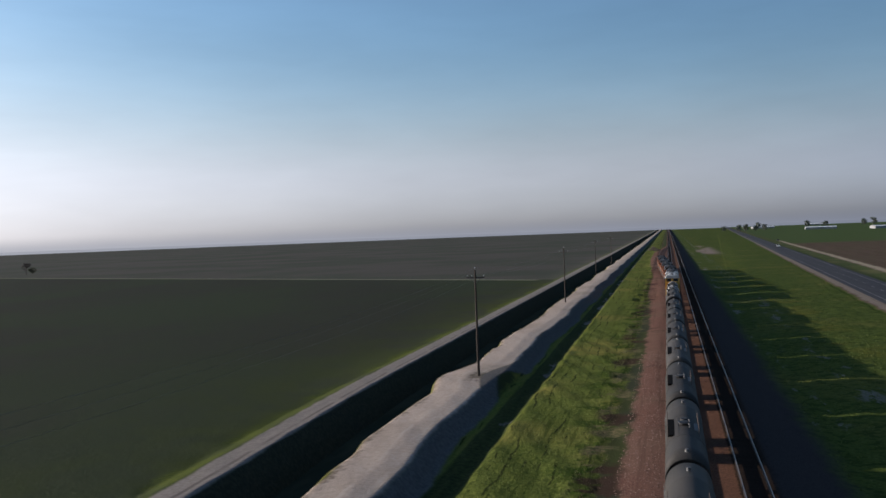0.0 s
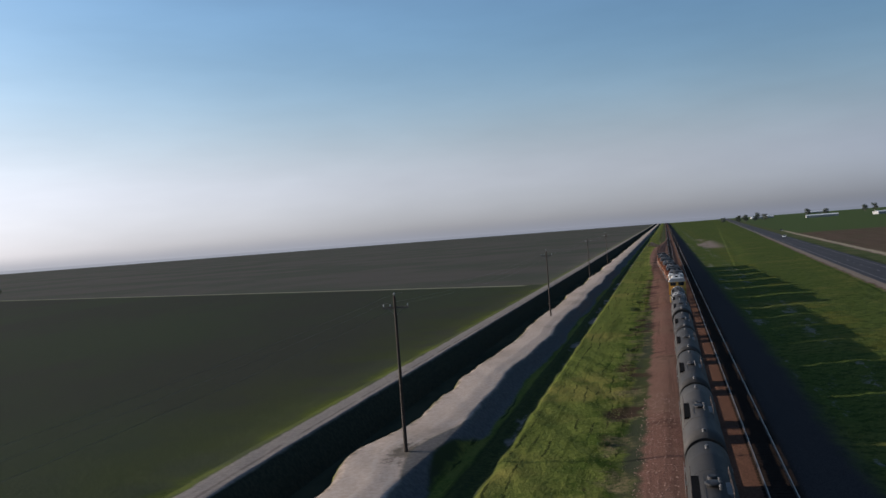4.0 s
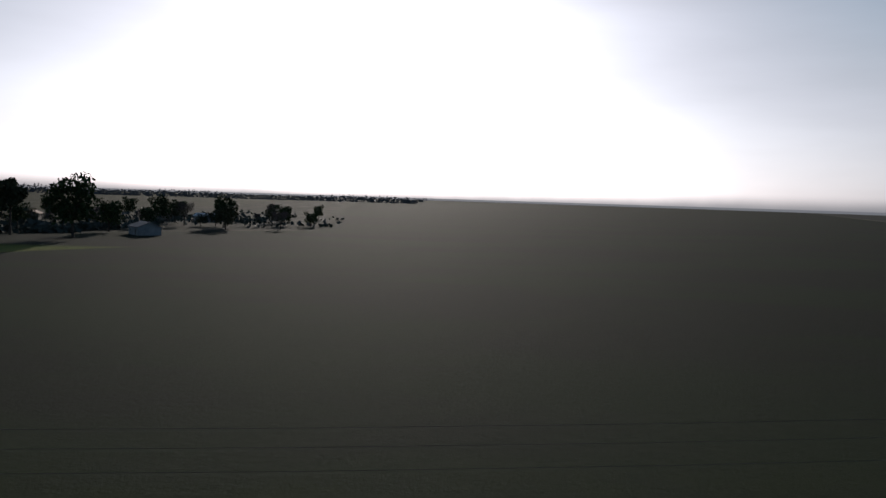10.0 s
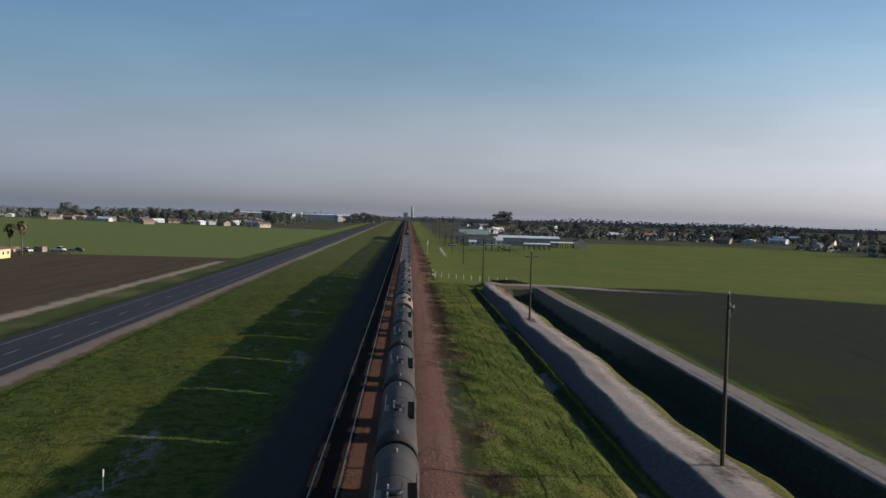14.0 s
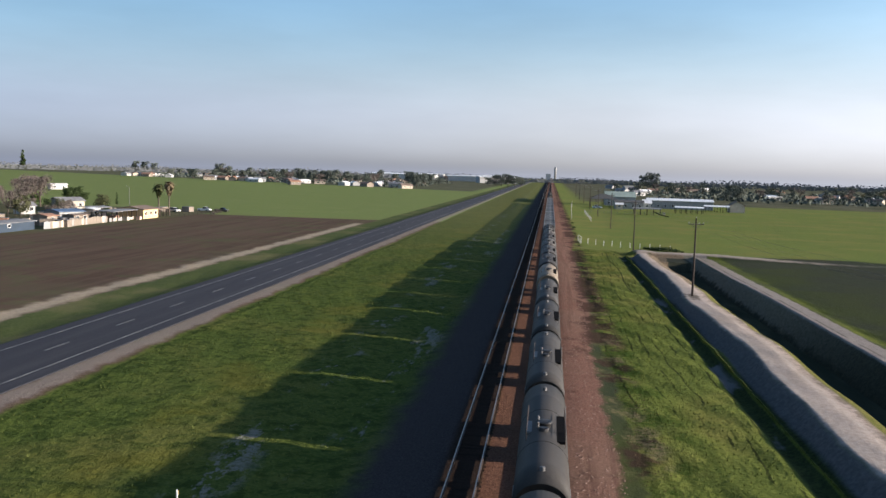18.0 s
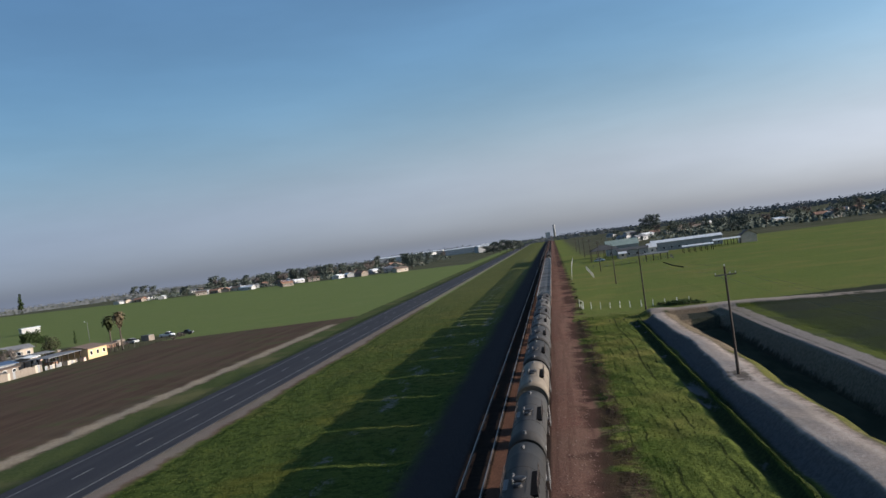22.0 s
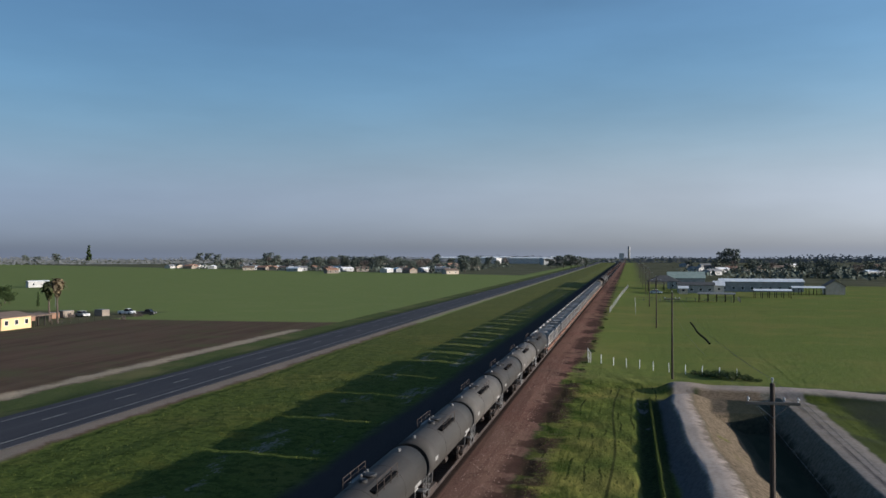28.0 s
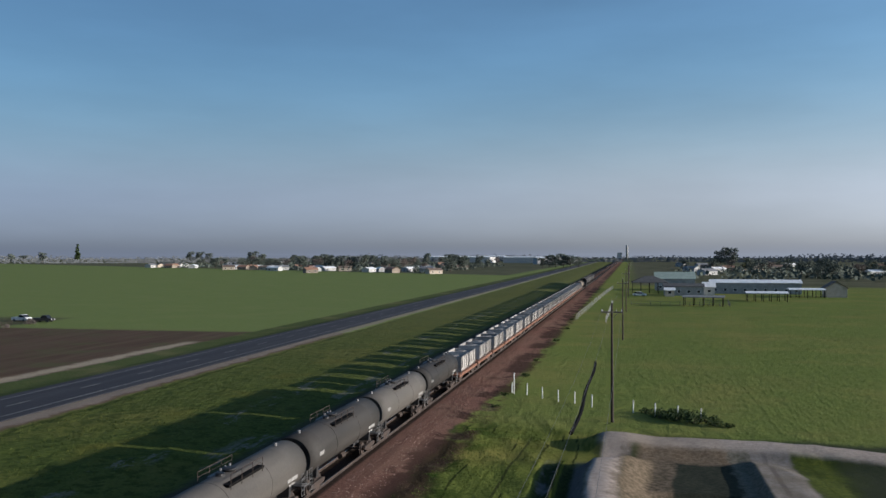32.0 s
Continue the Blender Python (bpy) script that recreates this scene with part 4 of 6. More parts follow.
def tank_car(length, mat, label, bands=False, at=None, radius=1.18, tall=3.40):
    """A tank car of the given length over the ends of its tank, standing along y."""
    car = thing("tank_car", label, "railway car", "cars of the freight train", "", at)
    h, r, zc = length / 2 - 0.35, radius, tall - radius
    bm = B()
    prof = []
    for i in range(7):
        a = math.pi / 2 * i / 6
        prof.append((-h + 0.85 * (1 - math.sin(a)), r * max(0.04, math.cos(math.pi / 2 - a))))
    cyl = [(-h + 0.85 + q * (2 * h - 1.7) / 8, r) for q in range(1, 8)]
    prof = prof + cyl + [(-s, q) for s, q in prof[::-1]]
    lathe(bm, prof, "y", 36, (0, 0, zc))
    tank = part("tank", bm, mat, car, "", True)
    for y in (-h * 0.33, h * 0.33):
        bm = B()
        lathe(bm, [(y - 0.03, r + 0.002), (y - 0.03, r + 0.012), (y + 0.03, r + 0.012), (y + 0.03, r + 0.002)], "y", 36, (0, 0, zc))
        part("weld_band", bm, mat, tank)
    if bands:
        for y in (-h + 0.75, h - 1.3):
            bm = B()
            lathe(bm, [(y, r * 0.99), (y, r + 0.014), (y + 0.55, r + 0.014), (y + 0.55, r * 0.99)], "y", 36, (0, 0, zc))
            part("white_band", bm, MAT_WHITEBAND, tank, "white painted band round the tank end")
    # stub sills, head shields' foot plates and saddles
    for s in (-1, 1):
        bm = B()
        a, b = s * (h - 3.4), s * (h + 0.28)
        box(bm, -0.32, 0.32, min(a, b), max(a, b), 0.72, zc - r + 0.06, 0.02)
        part("stub_sill", bm, MAT_DARKSTEEL, car)
        bm = B()
        b0 = zc - r
        prism(bm, [(-1.05, 0.90), (1.05, 0.90), (1.10, b0 + 0.62), (0.88, b0 + 0.36), (0.5, b0 + 0.13), (0, b0 + 0.02), (-0.5, b0 + 0.13), (-0.88, b0 + 0.36), (-1.10, b0 + 0.62)], s * (h - 1.9) - 0.16, s * (h - 1.9) + 0.16)
        part("saddle", bm, MAT_DARKSTEEL, car)
        bm = B()
        a, b = s * (h + 0.02), s * (h + 0.30)
        box(bm, -1.24, 1.24, min(a, b), max(a, b), 0.95, 1.02)
        part("end_platform", bm, MAT_GRATE, car)
        for q in (-1, 1):
            bm = B()
            for z in np.arange(0.55, 1.9, 0.32):
                tube(bm, (q * 1.24, s * (h - 0.1), z), (q * 1.24, s * (h - 0.5), z), 0.014, seg=5)
            for yy in (0.1, 0.5):
                tube(bm, (q * 1.24, s * (h - yy), 0.5), (q * 1.24, s * (h - yy), 1.95), 0.016, seg=5)
            part("end_ladder", bm, MAT_GRATE, car)
        bm = B()
        tube(bm, (-1.22, s * (h + 0.25), 1.02), (-1.22, s * (h + 0.25), 1.85), 0.018, seg=5)
        tube(bm, (1.22, s * (h + 0.25), 1.02), (1.22, s * (h + 0.25), 1.85), 0.018, seg=5)
        tube(bm, (-1.22, s * (h + 0.25), 1.85), (1.22, s * (h + 0.25), 1.85), 0.018, seg=5)
        part("end_rail", bm, MAT_GRATE, car)
    # manway, valve housing, walkway and rails on top
    top = zc + r
    bm = B()
    lathe(bm, [(top - 0.1, 0.36), (top + 0.08, 0.36), (top + 0.09, 0.42), (top + 0.14, 0.42), (top + 0.18, 0.30)], "z", 18)
    man = part("manway", bm, MAT_DARKSTEEL, car, "", True)
    bm = B()
    lathe(bm, [(top - 0.1, 0.24), (top + 0.12, 0.24), (top + 0.16, 0.18)], "z", 14, (0, 1.05, 0))
    part("valve_housing", bm, MAT_DARKSTEEL, car)
    for y in (-h + 1.5, h - 1.5):
        bm = B()
        lathe(bm, [(top - 0.05, 0.11), (top + 0.16, 0.11), (top + 0.18, 0.06)], "z", 10, (0, y, 0))
        part("safety_valve", bm, MAT_GRATE, car, "grey safety valve")
    bm = B()
    box(bm, -1.0, -0.62, -2.1, 2.1, top - 0.30, top - 0.16)
    part("walkway", bm, MAT_MATTBLACK, car, "matt black grate walkway beside the manway")
    for side in (-1.0, 0.78):
        bm = B()
        for yy in (-1.9, -0.65, 0.65, 1.9):
            tube(bm, (side, yy, top - 0.55), (side, yy, top + 0.34), 0.018, seg=5)
        tube(bm, (side, -1.9, top + 0.34), (side, 1.9, top + 0.34), 0.02, seg=5)
        tube(bm, (side, -1.9, top + 0.08), (side, 1.9, top + 0.08), 0.014, seg=5)
        part("platform_rail", bm, MAT_TRUCK, car)
    bm = B()
    box(bm, 0.55, 0.8, -0.9, 0.9, top - 0.24, top - 0.14)
    part("platform", bm, MAT_GRATE, car, "short grey grate platform")
    for yy in (-0.62, -0.1, 0.45):
        bm = B()
        lathe(bm, [(top - 0.05, 0.07), (top + 0.20, 0.07), (top + 0.23, 0.04)], "z", 8, (0.28, yy, 0))
        part("valve", bm, MAT_GRATE, car)
    # dark underframe with brake gear
    bm = B()
    tube(bm, (0, -h + 3.2, 0.92), (0, h - 3.2, 0.92), 0.09, seg=6)
    tube(bm, (0.55, -h + 3.4, 0.86), (0.55, h - 3.4, 0.86), 0.03, seg=5)
    tube(bm, (-0.45, -1.4, 0.78), (-0.45, -0.6, 0.78), 0.2, seg=10)
    part("brake_gear", bm, MAT_TRUCK, car)
    # markings on the sides as plain bars
    for s in (-1, 1):
        for y0, ln, z, hh in ((-h + 1.3, 1.5, zc - 0.35, 0.28), (-h + 1.3, 0.9, zc - 0.75, 0.16), (h - 2.4, 0.8, zc + 0.05, 0.22)):
            if random.random() < 0.8:
                bm = B()
                dz = z - zc
                xx = math.sqrt(r * r - dz * dz) + 0.012
                box(bm, min(s * xx, s * (xx - 0.05)), max(s * xx, s * (xx - 0.05)), y0, y0 + ln, z - hh / 2, z + hh / 2)
                part("marking", bm, MAT_MARK, tank, "plain white marking bar")
    add_truck(car, -(h - 1.9))
    add_truck(car, h - 1.9)
    add_couplers(car, h + 0.1)
    return car


def hopper_car(length, at):
    """A car with two white bins on an orange frame."""
    car = thing("hopper_car", "white double-bin gravel car on a rusty orange frame", "railway car", "cars of the freight train", "", at)
    h = length / 2 - 0.35
    bm = B()
    box(bm, -1.35, 1.35, -h, h, 0.82, 1.12, 0.02)
    part("frame", bm, MAT_ORANGE, car)
    for s in (-1, 1):
        c = s * (h / 2 - 0.42)
        w, d, z0, z1 = 1.34, h / 2 - 0.80, 1.25, 3.05
        bm = B()
        out = [(-w, z1), (-w, 1.7), (-1.1, z0), (1.1, z0), (w, 1.7), (w, z1), (w - 0.09, z1), (w - 0.09, 1.75), (1.05, z0 + 0.1), (-1.05, z0 + 0.1), (-w + 0.09, 1.75), (-w + 0.09, z1)]
        prism(bm, out, c - d, c + d)
        b = part("bin", bm, MAT_BIN, car, "white steel bin with ribbed sides")
        for e in (-1, 1):
            bm = B()
            box(bm, -w + 0.02, w - 0.02, c + e * d - 0.05, c + e * d + 0.05, z0, z1 - 0.02)
            part("end_wall", bm, MAT_BIN, b)
        for q in (-1, 1):
            for k in range(4):
                y = c - d + 0.25 + k * (2 * d - 0.5) / 3
                bm = B()
                box(bm, min(q * w, q * (w + 0.09)), max(q * w, q * (w + 0.09)), y - 0.06, y + 0.06, 1.75, z1 - 0.1)
                part("rib", bm, MAT_BIN, b)
            bm = B()
            box(bm, q * w - 0.07, q * w + 0.07, c - d - 0.03, c + d + 0.03, z1 - 0.08, z1 + 0.03, 0.02)
            part("rim", bm, MAT_GRATE, b)
        bm = B()
        bmesh.ops.create_grid(bm, x_segments=8, y_segments=12, size=0.5)
        for v in bm.verts:
            v.co = Vector((v.co.x * 2 * (w - 0.06), c + v.co.y * 2 * (d - 0.04), z1 - 0.42 + 0.35 * math.cos(v.co.x * 3.0) * math.cos(v.co.y * 2.8) + random.uniform(-0.06, 0.06)))
        part("load", bm, MAT_LOAD, b, "grey gravel load")
    add_truck(car, -(h - 1.7))
    add_truck(car, h - 1.7)
    add_couplers(car, h)
    return car


def locomotive(length, body, roof, end_mat, label, at):
    """A six-axle diesel hood unit, its rear toward -y."""
    lo = thing("locomotive", label, "locomotive", "locomotives at the head of the train", "", at)
    h = length / 2 - 0.5
    bm = B()
    box(bm, -1.5, 1.5, -h, h, 1.15, 1.55, 0.04)
    part("deck", bm, MAT_TRUCK, lo)
    bm = B()
    prism(bm, [(-0.95, 1.55), (-0.95, 3.9), (-0.7, 4.25), (0.7, 4.25), (0.95, 3.9), (0.95, 1.55)], -h + 1.0, h - 4.6)
    hood = part("hood", bm, body, lo)
    bm = B()
    prism(bm, [(-0.97, 3.88), (-0.72, 4.28), (0.72, 4.28), (0.97, 3.88), (0.9, 3.86), (-0.9, 3.86)], -h + 1.0, h - 4.6)
    part("hood_roof", bm, roof, hood)
    bm = B()
    box(bm, -0.96, 0.96, -h + 0.985, -h + 1.0, 1.7, 3.85)
    part("hood_end", bm, end_mat, hood)
    bm = B()
    prism(bm, [(-1.5, 3.5), (-1.5, 4.05), (-1.25, 4.45), (1.25, 4.45), (1.5, 4.05), (1.5, 3.5)], -h + 1.1, -h + 5.4)
    part("radiator", bm, roof, hood, "wide flared radiator section")
    for k in range(3):
        bm = B()
        lathe(bm, [(4.44, 0.55), (4.56, 0.55), (4.57, 0.48)], "z", 16, (0, -h + 1.9 + k * 1.3, 0))
        part("fan", bm, MAT_DARKSTEEL, hood)
    bm = B()
    box(bm, -0.3, 0.3, 0.2, 1.3, 4.26, 4.5, 0.03)
    part("exhaust_stack", bm, MAT_DARKSTEEL, hood)
    for k in range(6):
        for s in (-1, 1):
            bm = B()
            y = -h + 6.2 + k * 1.35
            box(bm, min(s * 0.945, s * 0.985), max(s * 0.945, s * 0.985), y, y + 1.15, 1.8, 3.4, 0.01)
            part("hood_door", bm, body, hood)
    bm = B()
    prism(bm, [(-1.52, 1.55), (-1.52, 3.95), (-1.1, 4.5), (1.1, 4.5), (1.52, 3.95), (1.52, 1.55)], h - 4.6, h - 2.0)
    cab = part("cab", bm, body, lo)
    bm = B()
    prism(bm, [(-1.54, 3.93), (-1.12, 4.53), (1.12, 4.53), (1.54, 3.93), (1.4, 3.9), (-1.4, 3.9)], h - 4.65, h - 1.9)
    part("cab_roof", bm, roof, cab)
    for s in (-1, 1):
        bm = B()
        box(bm, min(s * 1.50, s * 1.535), max(s * 1.50, s * 1.535), h - 4.1, h - 2.5, 3.0, 3.7)
        part("cab_window", bm, MAT_GLASS, cab)
        bm = B()
        box(bm, s * 0.72 - 0.5, s * 0.72 + 0.5, h - 2.02, h - 1.97, 3.2, 3.85)
        part("windshield", bm, MAT_GLASS, cab)
    bm = B()
    box(bm, -0.8, 0.8, h - 2.0, h - 0.7, 1.55, 3.0, 0.12)
    part("nose", bm, end_mat, lo)
    bm = B()
    prism(bm, [(-1.3, 1.15), (-1.45, 0.6), (-1.1, 0.45), (1.1, 0.45), (1.45, 0.6), (1.3, 1.15)], -2.7, 2.3)
    part("fuel_tank", bm, MAT_DARKSTEEL, lo)
    for s in (-1, 1):
        bm = B()
        for y in np.arange(-h + 0.6, h - 4.4, 1.6):
            tube(bm, (s * 1.46, y, 1.55), (s * 1.46, y, 2.55), 0.02, seg=5)
        tube(bm, (s * 1.46, -h + 0.6, 2.55), (s * 1.46, h - 4.6, 2.55), 0.022, seg=5)
        part("handrail", bm, end_mat, lo)
        bm = B()
        box(bm, -1.45, 1.45, s * h - 0.06, s * h + 0.06, 0.35, 1.5, 0.03)
        part("pilot", bm, end_mat, lo)
        add_truck(lo, s * (h - 3.9))
    add_couplers(lo, h)
    return lo


TX = 0.4     # the train's line
# southward: small tank cars and then gravel cars; northward: tank cars up to the locomotives
BLACK, GREY, PALE = ("black tank car with a weathered matt coat and a top walkway", "dark grey tank car with dust streaks and a top walkway", "cream tank car stained with brown, with a top walkway")
tank_black = tank_car(15.6, MAT_BLACK, BLACK, False, pose(TX, -158.8, 0), 1.34, 3.70)
tank_grey = tank_car(15.6, MAT_GREY, GREY, False, pose(TX, -143.2, 0), 1.34, 3.70)
copy_thing(tank_black, pose(TX, -127.6, 0))
copy_thing(tank_grey, pose(TX, -112.0, 0))
copy_thing(tank_black, pose(TX, -96.4, 0))
copy_thing(tank_black, pose(TX, -80.8, 0))
tank_car(14.2, MAT_PALE, PALE, False, pose(TX, -65.9, 0), 1.30, 3.66)
tank_long = tank_car(17.0, MAT_BLACK, "long black tank car with worn paint and a top walkway", False, pose(TX, -50.2, 0))
y = -50.2
for k in range(11):
    y += 17.0
    copy_thing(tank_long, pose(TX, y, 0))
copy_thing(tank_black, pose(TX, y + 16.0, 0))
TANK_END = y + 23.4
banded = tank_car(14.6, MAT_BLACK, "black tank car with white bands at both ends", True, pose(TX, TANK_END + 7.4, 0))
HOP = -172.9
hop = hopper_car(12.0, pose(TX, HOP, 0))
for k in range(1, 21):
    copy_thing(hop, pose(TX, HOP - 12.2 * k, 0))
tank_car(14.3, MAT_PALE, "cream tank car far down the train", False, pose(TX, HOP - 12.2 * 21 - 2, 0))
for k in range(1, 6):
    copy_thing(tank_black if k % 3 else tank_grey, pose(TX, HOP - 279.4 - 15.9 * k, 0))
copy_thing(banded, pose(TX, TANK_END + 22.2, 0))
LOCO = TANK_END + 30.0
locomotive(22.0, MAT_YELLOW, MAT_LOCOGREY, MAT_YELLOW, "yellow diesel locomotive with a pale roof", pose(TX, LOCO + 11.2, 0, 0, 0, 180))
lead = locomotive(22.0, MAT_LOCOORANGE, MAT_DARKSTEEL, MAT_LOCOORANGE, "weathered orange diesel locomotive with a black roof", pose(TX - float(siding_shift(LOCO + 33.6)), LOCO + 33.6, 0, 0, 0, 1.2))
for k in range(1, 5):
    yc = LOCO + 33.6 + 22.4 * k
    copy_thing(lead, pose(TX - float(siding_shift(yc)), yc, 0, 0, 0, 1.95))


# ---- utility poles and wires ----
POLES = [(-24.0, 378, 11.5), (-23.3, 286, 11.5), (-21.3, 179.5, 11.6), (-20.2, 87.8, 11.6), (-19.8, 1.7, 10.9), (-18.1, -72.6, 10.25), (-18.1, -153.4, 10.2), (-18.4, -232, 10.2), (-18.6, -310, 10.2), (-19, -392, 10.2), (-19, -470, 10.2), (-19, -550, 10.2), (-19, -630, 10.2)]


def utility_pole():
    p = thing("utility_pole", "dark weathered wooden power pole with one crossarm", "utility pole", "power poles along the canal")
    bm = B()
    lathe(bm, [(-0.8, 0.155), (3.0, 0.135), (7.0, 0.110), (10.9, 0.09), (10.95, 0.05)], "z", 10)
    part("shaft", bm, MAT_POLE, p)
    bm = B()
    box(bm, -0.98, 0.98, 0.10, 0.21, 10.05, 10.18, 0.01)
    arm = part("crossarm", bm, MAT_ARM, p, "pale weathered crossarm")
    for s in (-1, 1):
        bm = B()
        tube(bm, (s * 0.6, 0.16, 10.06), (0, 0.13, 9.5), 0.02, seg=5)
        part("brace", bm, MAT_WIRE, p)
    for x in (-0.9, -0.4, 0.9):
        bm = B()
        lathe(bm, [(10.18, 0.02), (10.24, 0.02), (10.26, 0.045), (10.31, 0.055), (10.34, 0.03), (10.37, 0.035)], "z", 10, (x, 0.155, 0))
        part("insulator", bm, MAT_CERAMIC, arm)
    bm = B()
    lathe(bm, [(10.9, 0.02), (11.05, 0.02), (11.07, 0.045), (11.13, 0.055), (11.16, 0.03)], "z", 10)
    part("top_insulator", bm, MAT_CERAMIC, p)
    return p


def pole_size(x, y, top):
    return (top - float(ground_z(x, y))) / 10.95


pole = utility_pole()
for i, (x, y, top) in enumerate(POLES):
    m = pose(x, y, float(ground_z(x, y)), 0, 0, 78 if i == 4 else random.uniform(-3, 3))
    p = copy_thing(pole, m) if i else pole
    p.matrix_basis = m
    p.scale = (1, 1, pole_size(x, y, top))
for off, zo in ((-0.9, 10.4), (0.9, 10.4), (0.0, 11.1)):
    bm = B()
    for (xa, ya, ta), (xb, yb, tb) in zip(POLES, POLES[1:]):
        a = Vector((xa + off, ya, float(ground_z(xa, ya)) + zo * pole_size(xa, ya, ta)))
        b = Vector((xb + off, yb, float(ground_z(xb, yb)) + zo * pole_size(xb, yb, tb)))
        pts = [a.lerp(b, i / 10) - Vector((0, 0, 4 * 0.9 * (i / 10) * (1 - i / 10))) for i in range(11)]
        for p0, p1 in zip(pts, pts[1:]):
            tube(bm, p0, p1, 0.0045, seg=4, caps=False)
    tagged(part("power_line", bm, MAT_WIRE), "thin sagging bare metal wire between the poles", "cable", "power lines")


# a dark cover hung on the wire between two poles
bm = B()
pts = [Vector((-18.0 - 0.05 * math.sin(i), -117.0 + i * 1.9, 9.05 + 0.004 * (i - 4) ** 2)) for i in range(11)]
rings = [[bm.verts.new(p + Vector((math.cos(a * math.pi / 3) * 0.07, 0, math.sin(a * math.pi / 3) * 0.07))) for a in range(6)] for p in pts]
for p0, p1 in zip(rings, rings[1:]):
    for i in range(6):
        bm.faces.new((p0[i], p0[(i + 1) % 6], p1[(i + 1) % 6], p1[i]))
bm.faces.new(rings[0])
bm.faces.new(rings[-1][::-1])
bmesh.ops.recalc_face_normals(bm, faces=bm.faces[:])
tagged(part("cable_cover", bm, MAT_MATTBLACK), "thick dark cover sagging on the power wire", "cable", "power lines")


# ---- plants ----
def leaf_mesh(name, blobs, count, size, mat, parent, flat=0.0):
    """Many small leaf sprays spread through ball-shaped masses (x, y, z, radius)."""
    weight = np.array([b[3] ** 2 for b in blobs])
    pick = np.random.choice(len(blobs), count, p=weight / weight.sum())
    c = np.array([b[:3] for b in blobs])[pick]
    r = np.array([b[3] for b in blobs])[pick]
    d = np.random.normal(size=(count, 3))
    d /= np.linalg.norm(d, axis=1, keepdims=True)
    p = c + d * (r * np.random.uniform(0.55, 1.08, count))[:, None] * np.array([1, 1, 0.85])
    u = np.random.normal(size=(count, 3))
    u /= np.linalg.norm(u, axis=1, keepdims=True)
    v = np.cross(u, np.random.normal(size=(count, 3)))
    v /= np.linalg.norm(v, axis=1, keepdims=True)
    s = (size * np.random.uniform(0.6, 1.3, count))[:, None]
    quad = np.stack([p - u * s, p - v * s * 0.6, p + u * s, p + v * s * 0.6], 1)
    verts = quad.reshape(-1, 3).tolist()
    faces = (np.arange(count * 4).reshape(-1, 4)).tolist()
    return from_lists(name, verts, faces, mat, parent)


def limb_mesh(name, segs, mat, parent):
    bm = B()
    for a, b, r0, r1 in segs:
        tube(bm, a, b, r0, r1, 6, False)
    return part(name, bm, mat, parent)


def tree(height, spread, leaf, label, leaves=900, bare=False, tall=False):
    t = thing("tree", label, "tree", "trees on the plain")
    segs, blobs = [], []
    lean = Vector((random.uniform(-0.06, 0.06), random.uniform(-0.06, 0.06), 1))
    fork = height * (0.35 if not tall else 0.5)
    trunk = [((0, 0, -0.3), lean * fork * 0.5, height * 0.028, height * 0.022), (lean * fork * 0.5, lean * fork, height * 0.022, height * 0.017)]
    limb_mesh("trunk", trunk, MAT_BARK, t)
    for i in range(7):
        a = i * 2.4 + random.uniform(-0.5, 0.5)
        out = spread * random.uniform(0.35, 0.8)
        zt = height * random.uniform(0.5, 0.93)
        base = lean * fork * random.uniform(0.7, 1.0)
        tip = Vector((math.cos(a) * out, math.sin(a) * out, zt))
        mid = base.lerp(tip, 0.5) + Vector((0, 0, height * 0.04))
        segs += [(base, mid, height * 0.011, height * 0.007), (mid, tip, height * 0.007, height * 0.002)]
        blobs.append((tip.x, tip.y, tip.z, spread * random.uniform(0.26, 0.5)))
        for j in range(3 if bare else 1):
            e = tip + Vector((random.uniform(-1, 1), random.uniform(-1, 1), random.uniform(0.1, 0.8))) * spread * 0.35
            segs.append((mid, e, height * 0.004, height * 0.0012))
            blobs.append((e.x, e.y, e.z, spread * random.uniform(0.18, 0.33)))
    if not (tall or bare):
        for i in range(6):
            a = i * 1.05 + 0.4
            blobs.append((math.cos(a) * spread * 0.5, math.sin(a) * spread * 0.5, height * random.uniform(0.3, 0.5), spread * random.uniform(0.35, 0.5)))
    blobs.append((0, 0, height * 0.8, spread * 0.45))
    limb_mesh("branchwork", segs, MAT_BARK, t)
    leaf_mesh("crown", blobs, leaves, height * (0.018 if bare else 0.044), leaf, t)
    return t


def column_tree(height, label):
    t = thing("tree", label, "tree", "trees on the plain")
    limb_mesh("trunk", [((0, 0, -0.3), (0, 0, height * 0.5), 0.4, 0.2)], MAT_BARK, t)
    leaf_mesh("crown", [(random.uniform(-0.5, 0.5), random.uniform(-0.5, 0.5), height * (0.16 + 0.075 * i), height * 0.085 * (1.25 - 0.08 * i)) for i in range(11)], 900, height * 0.028, MAT_LEAF, t)
    return t


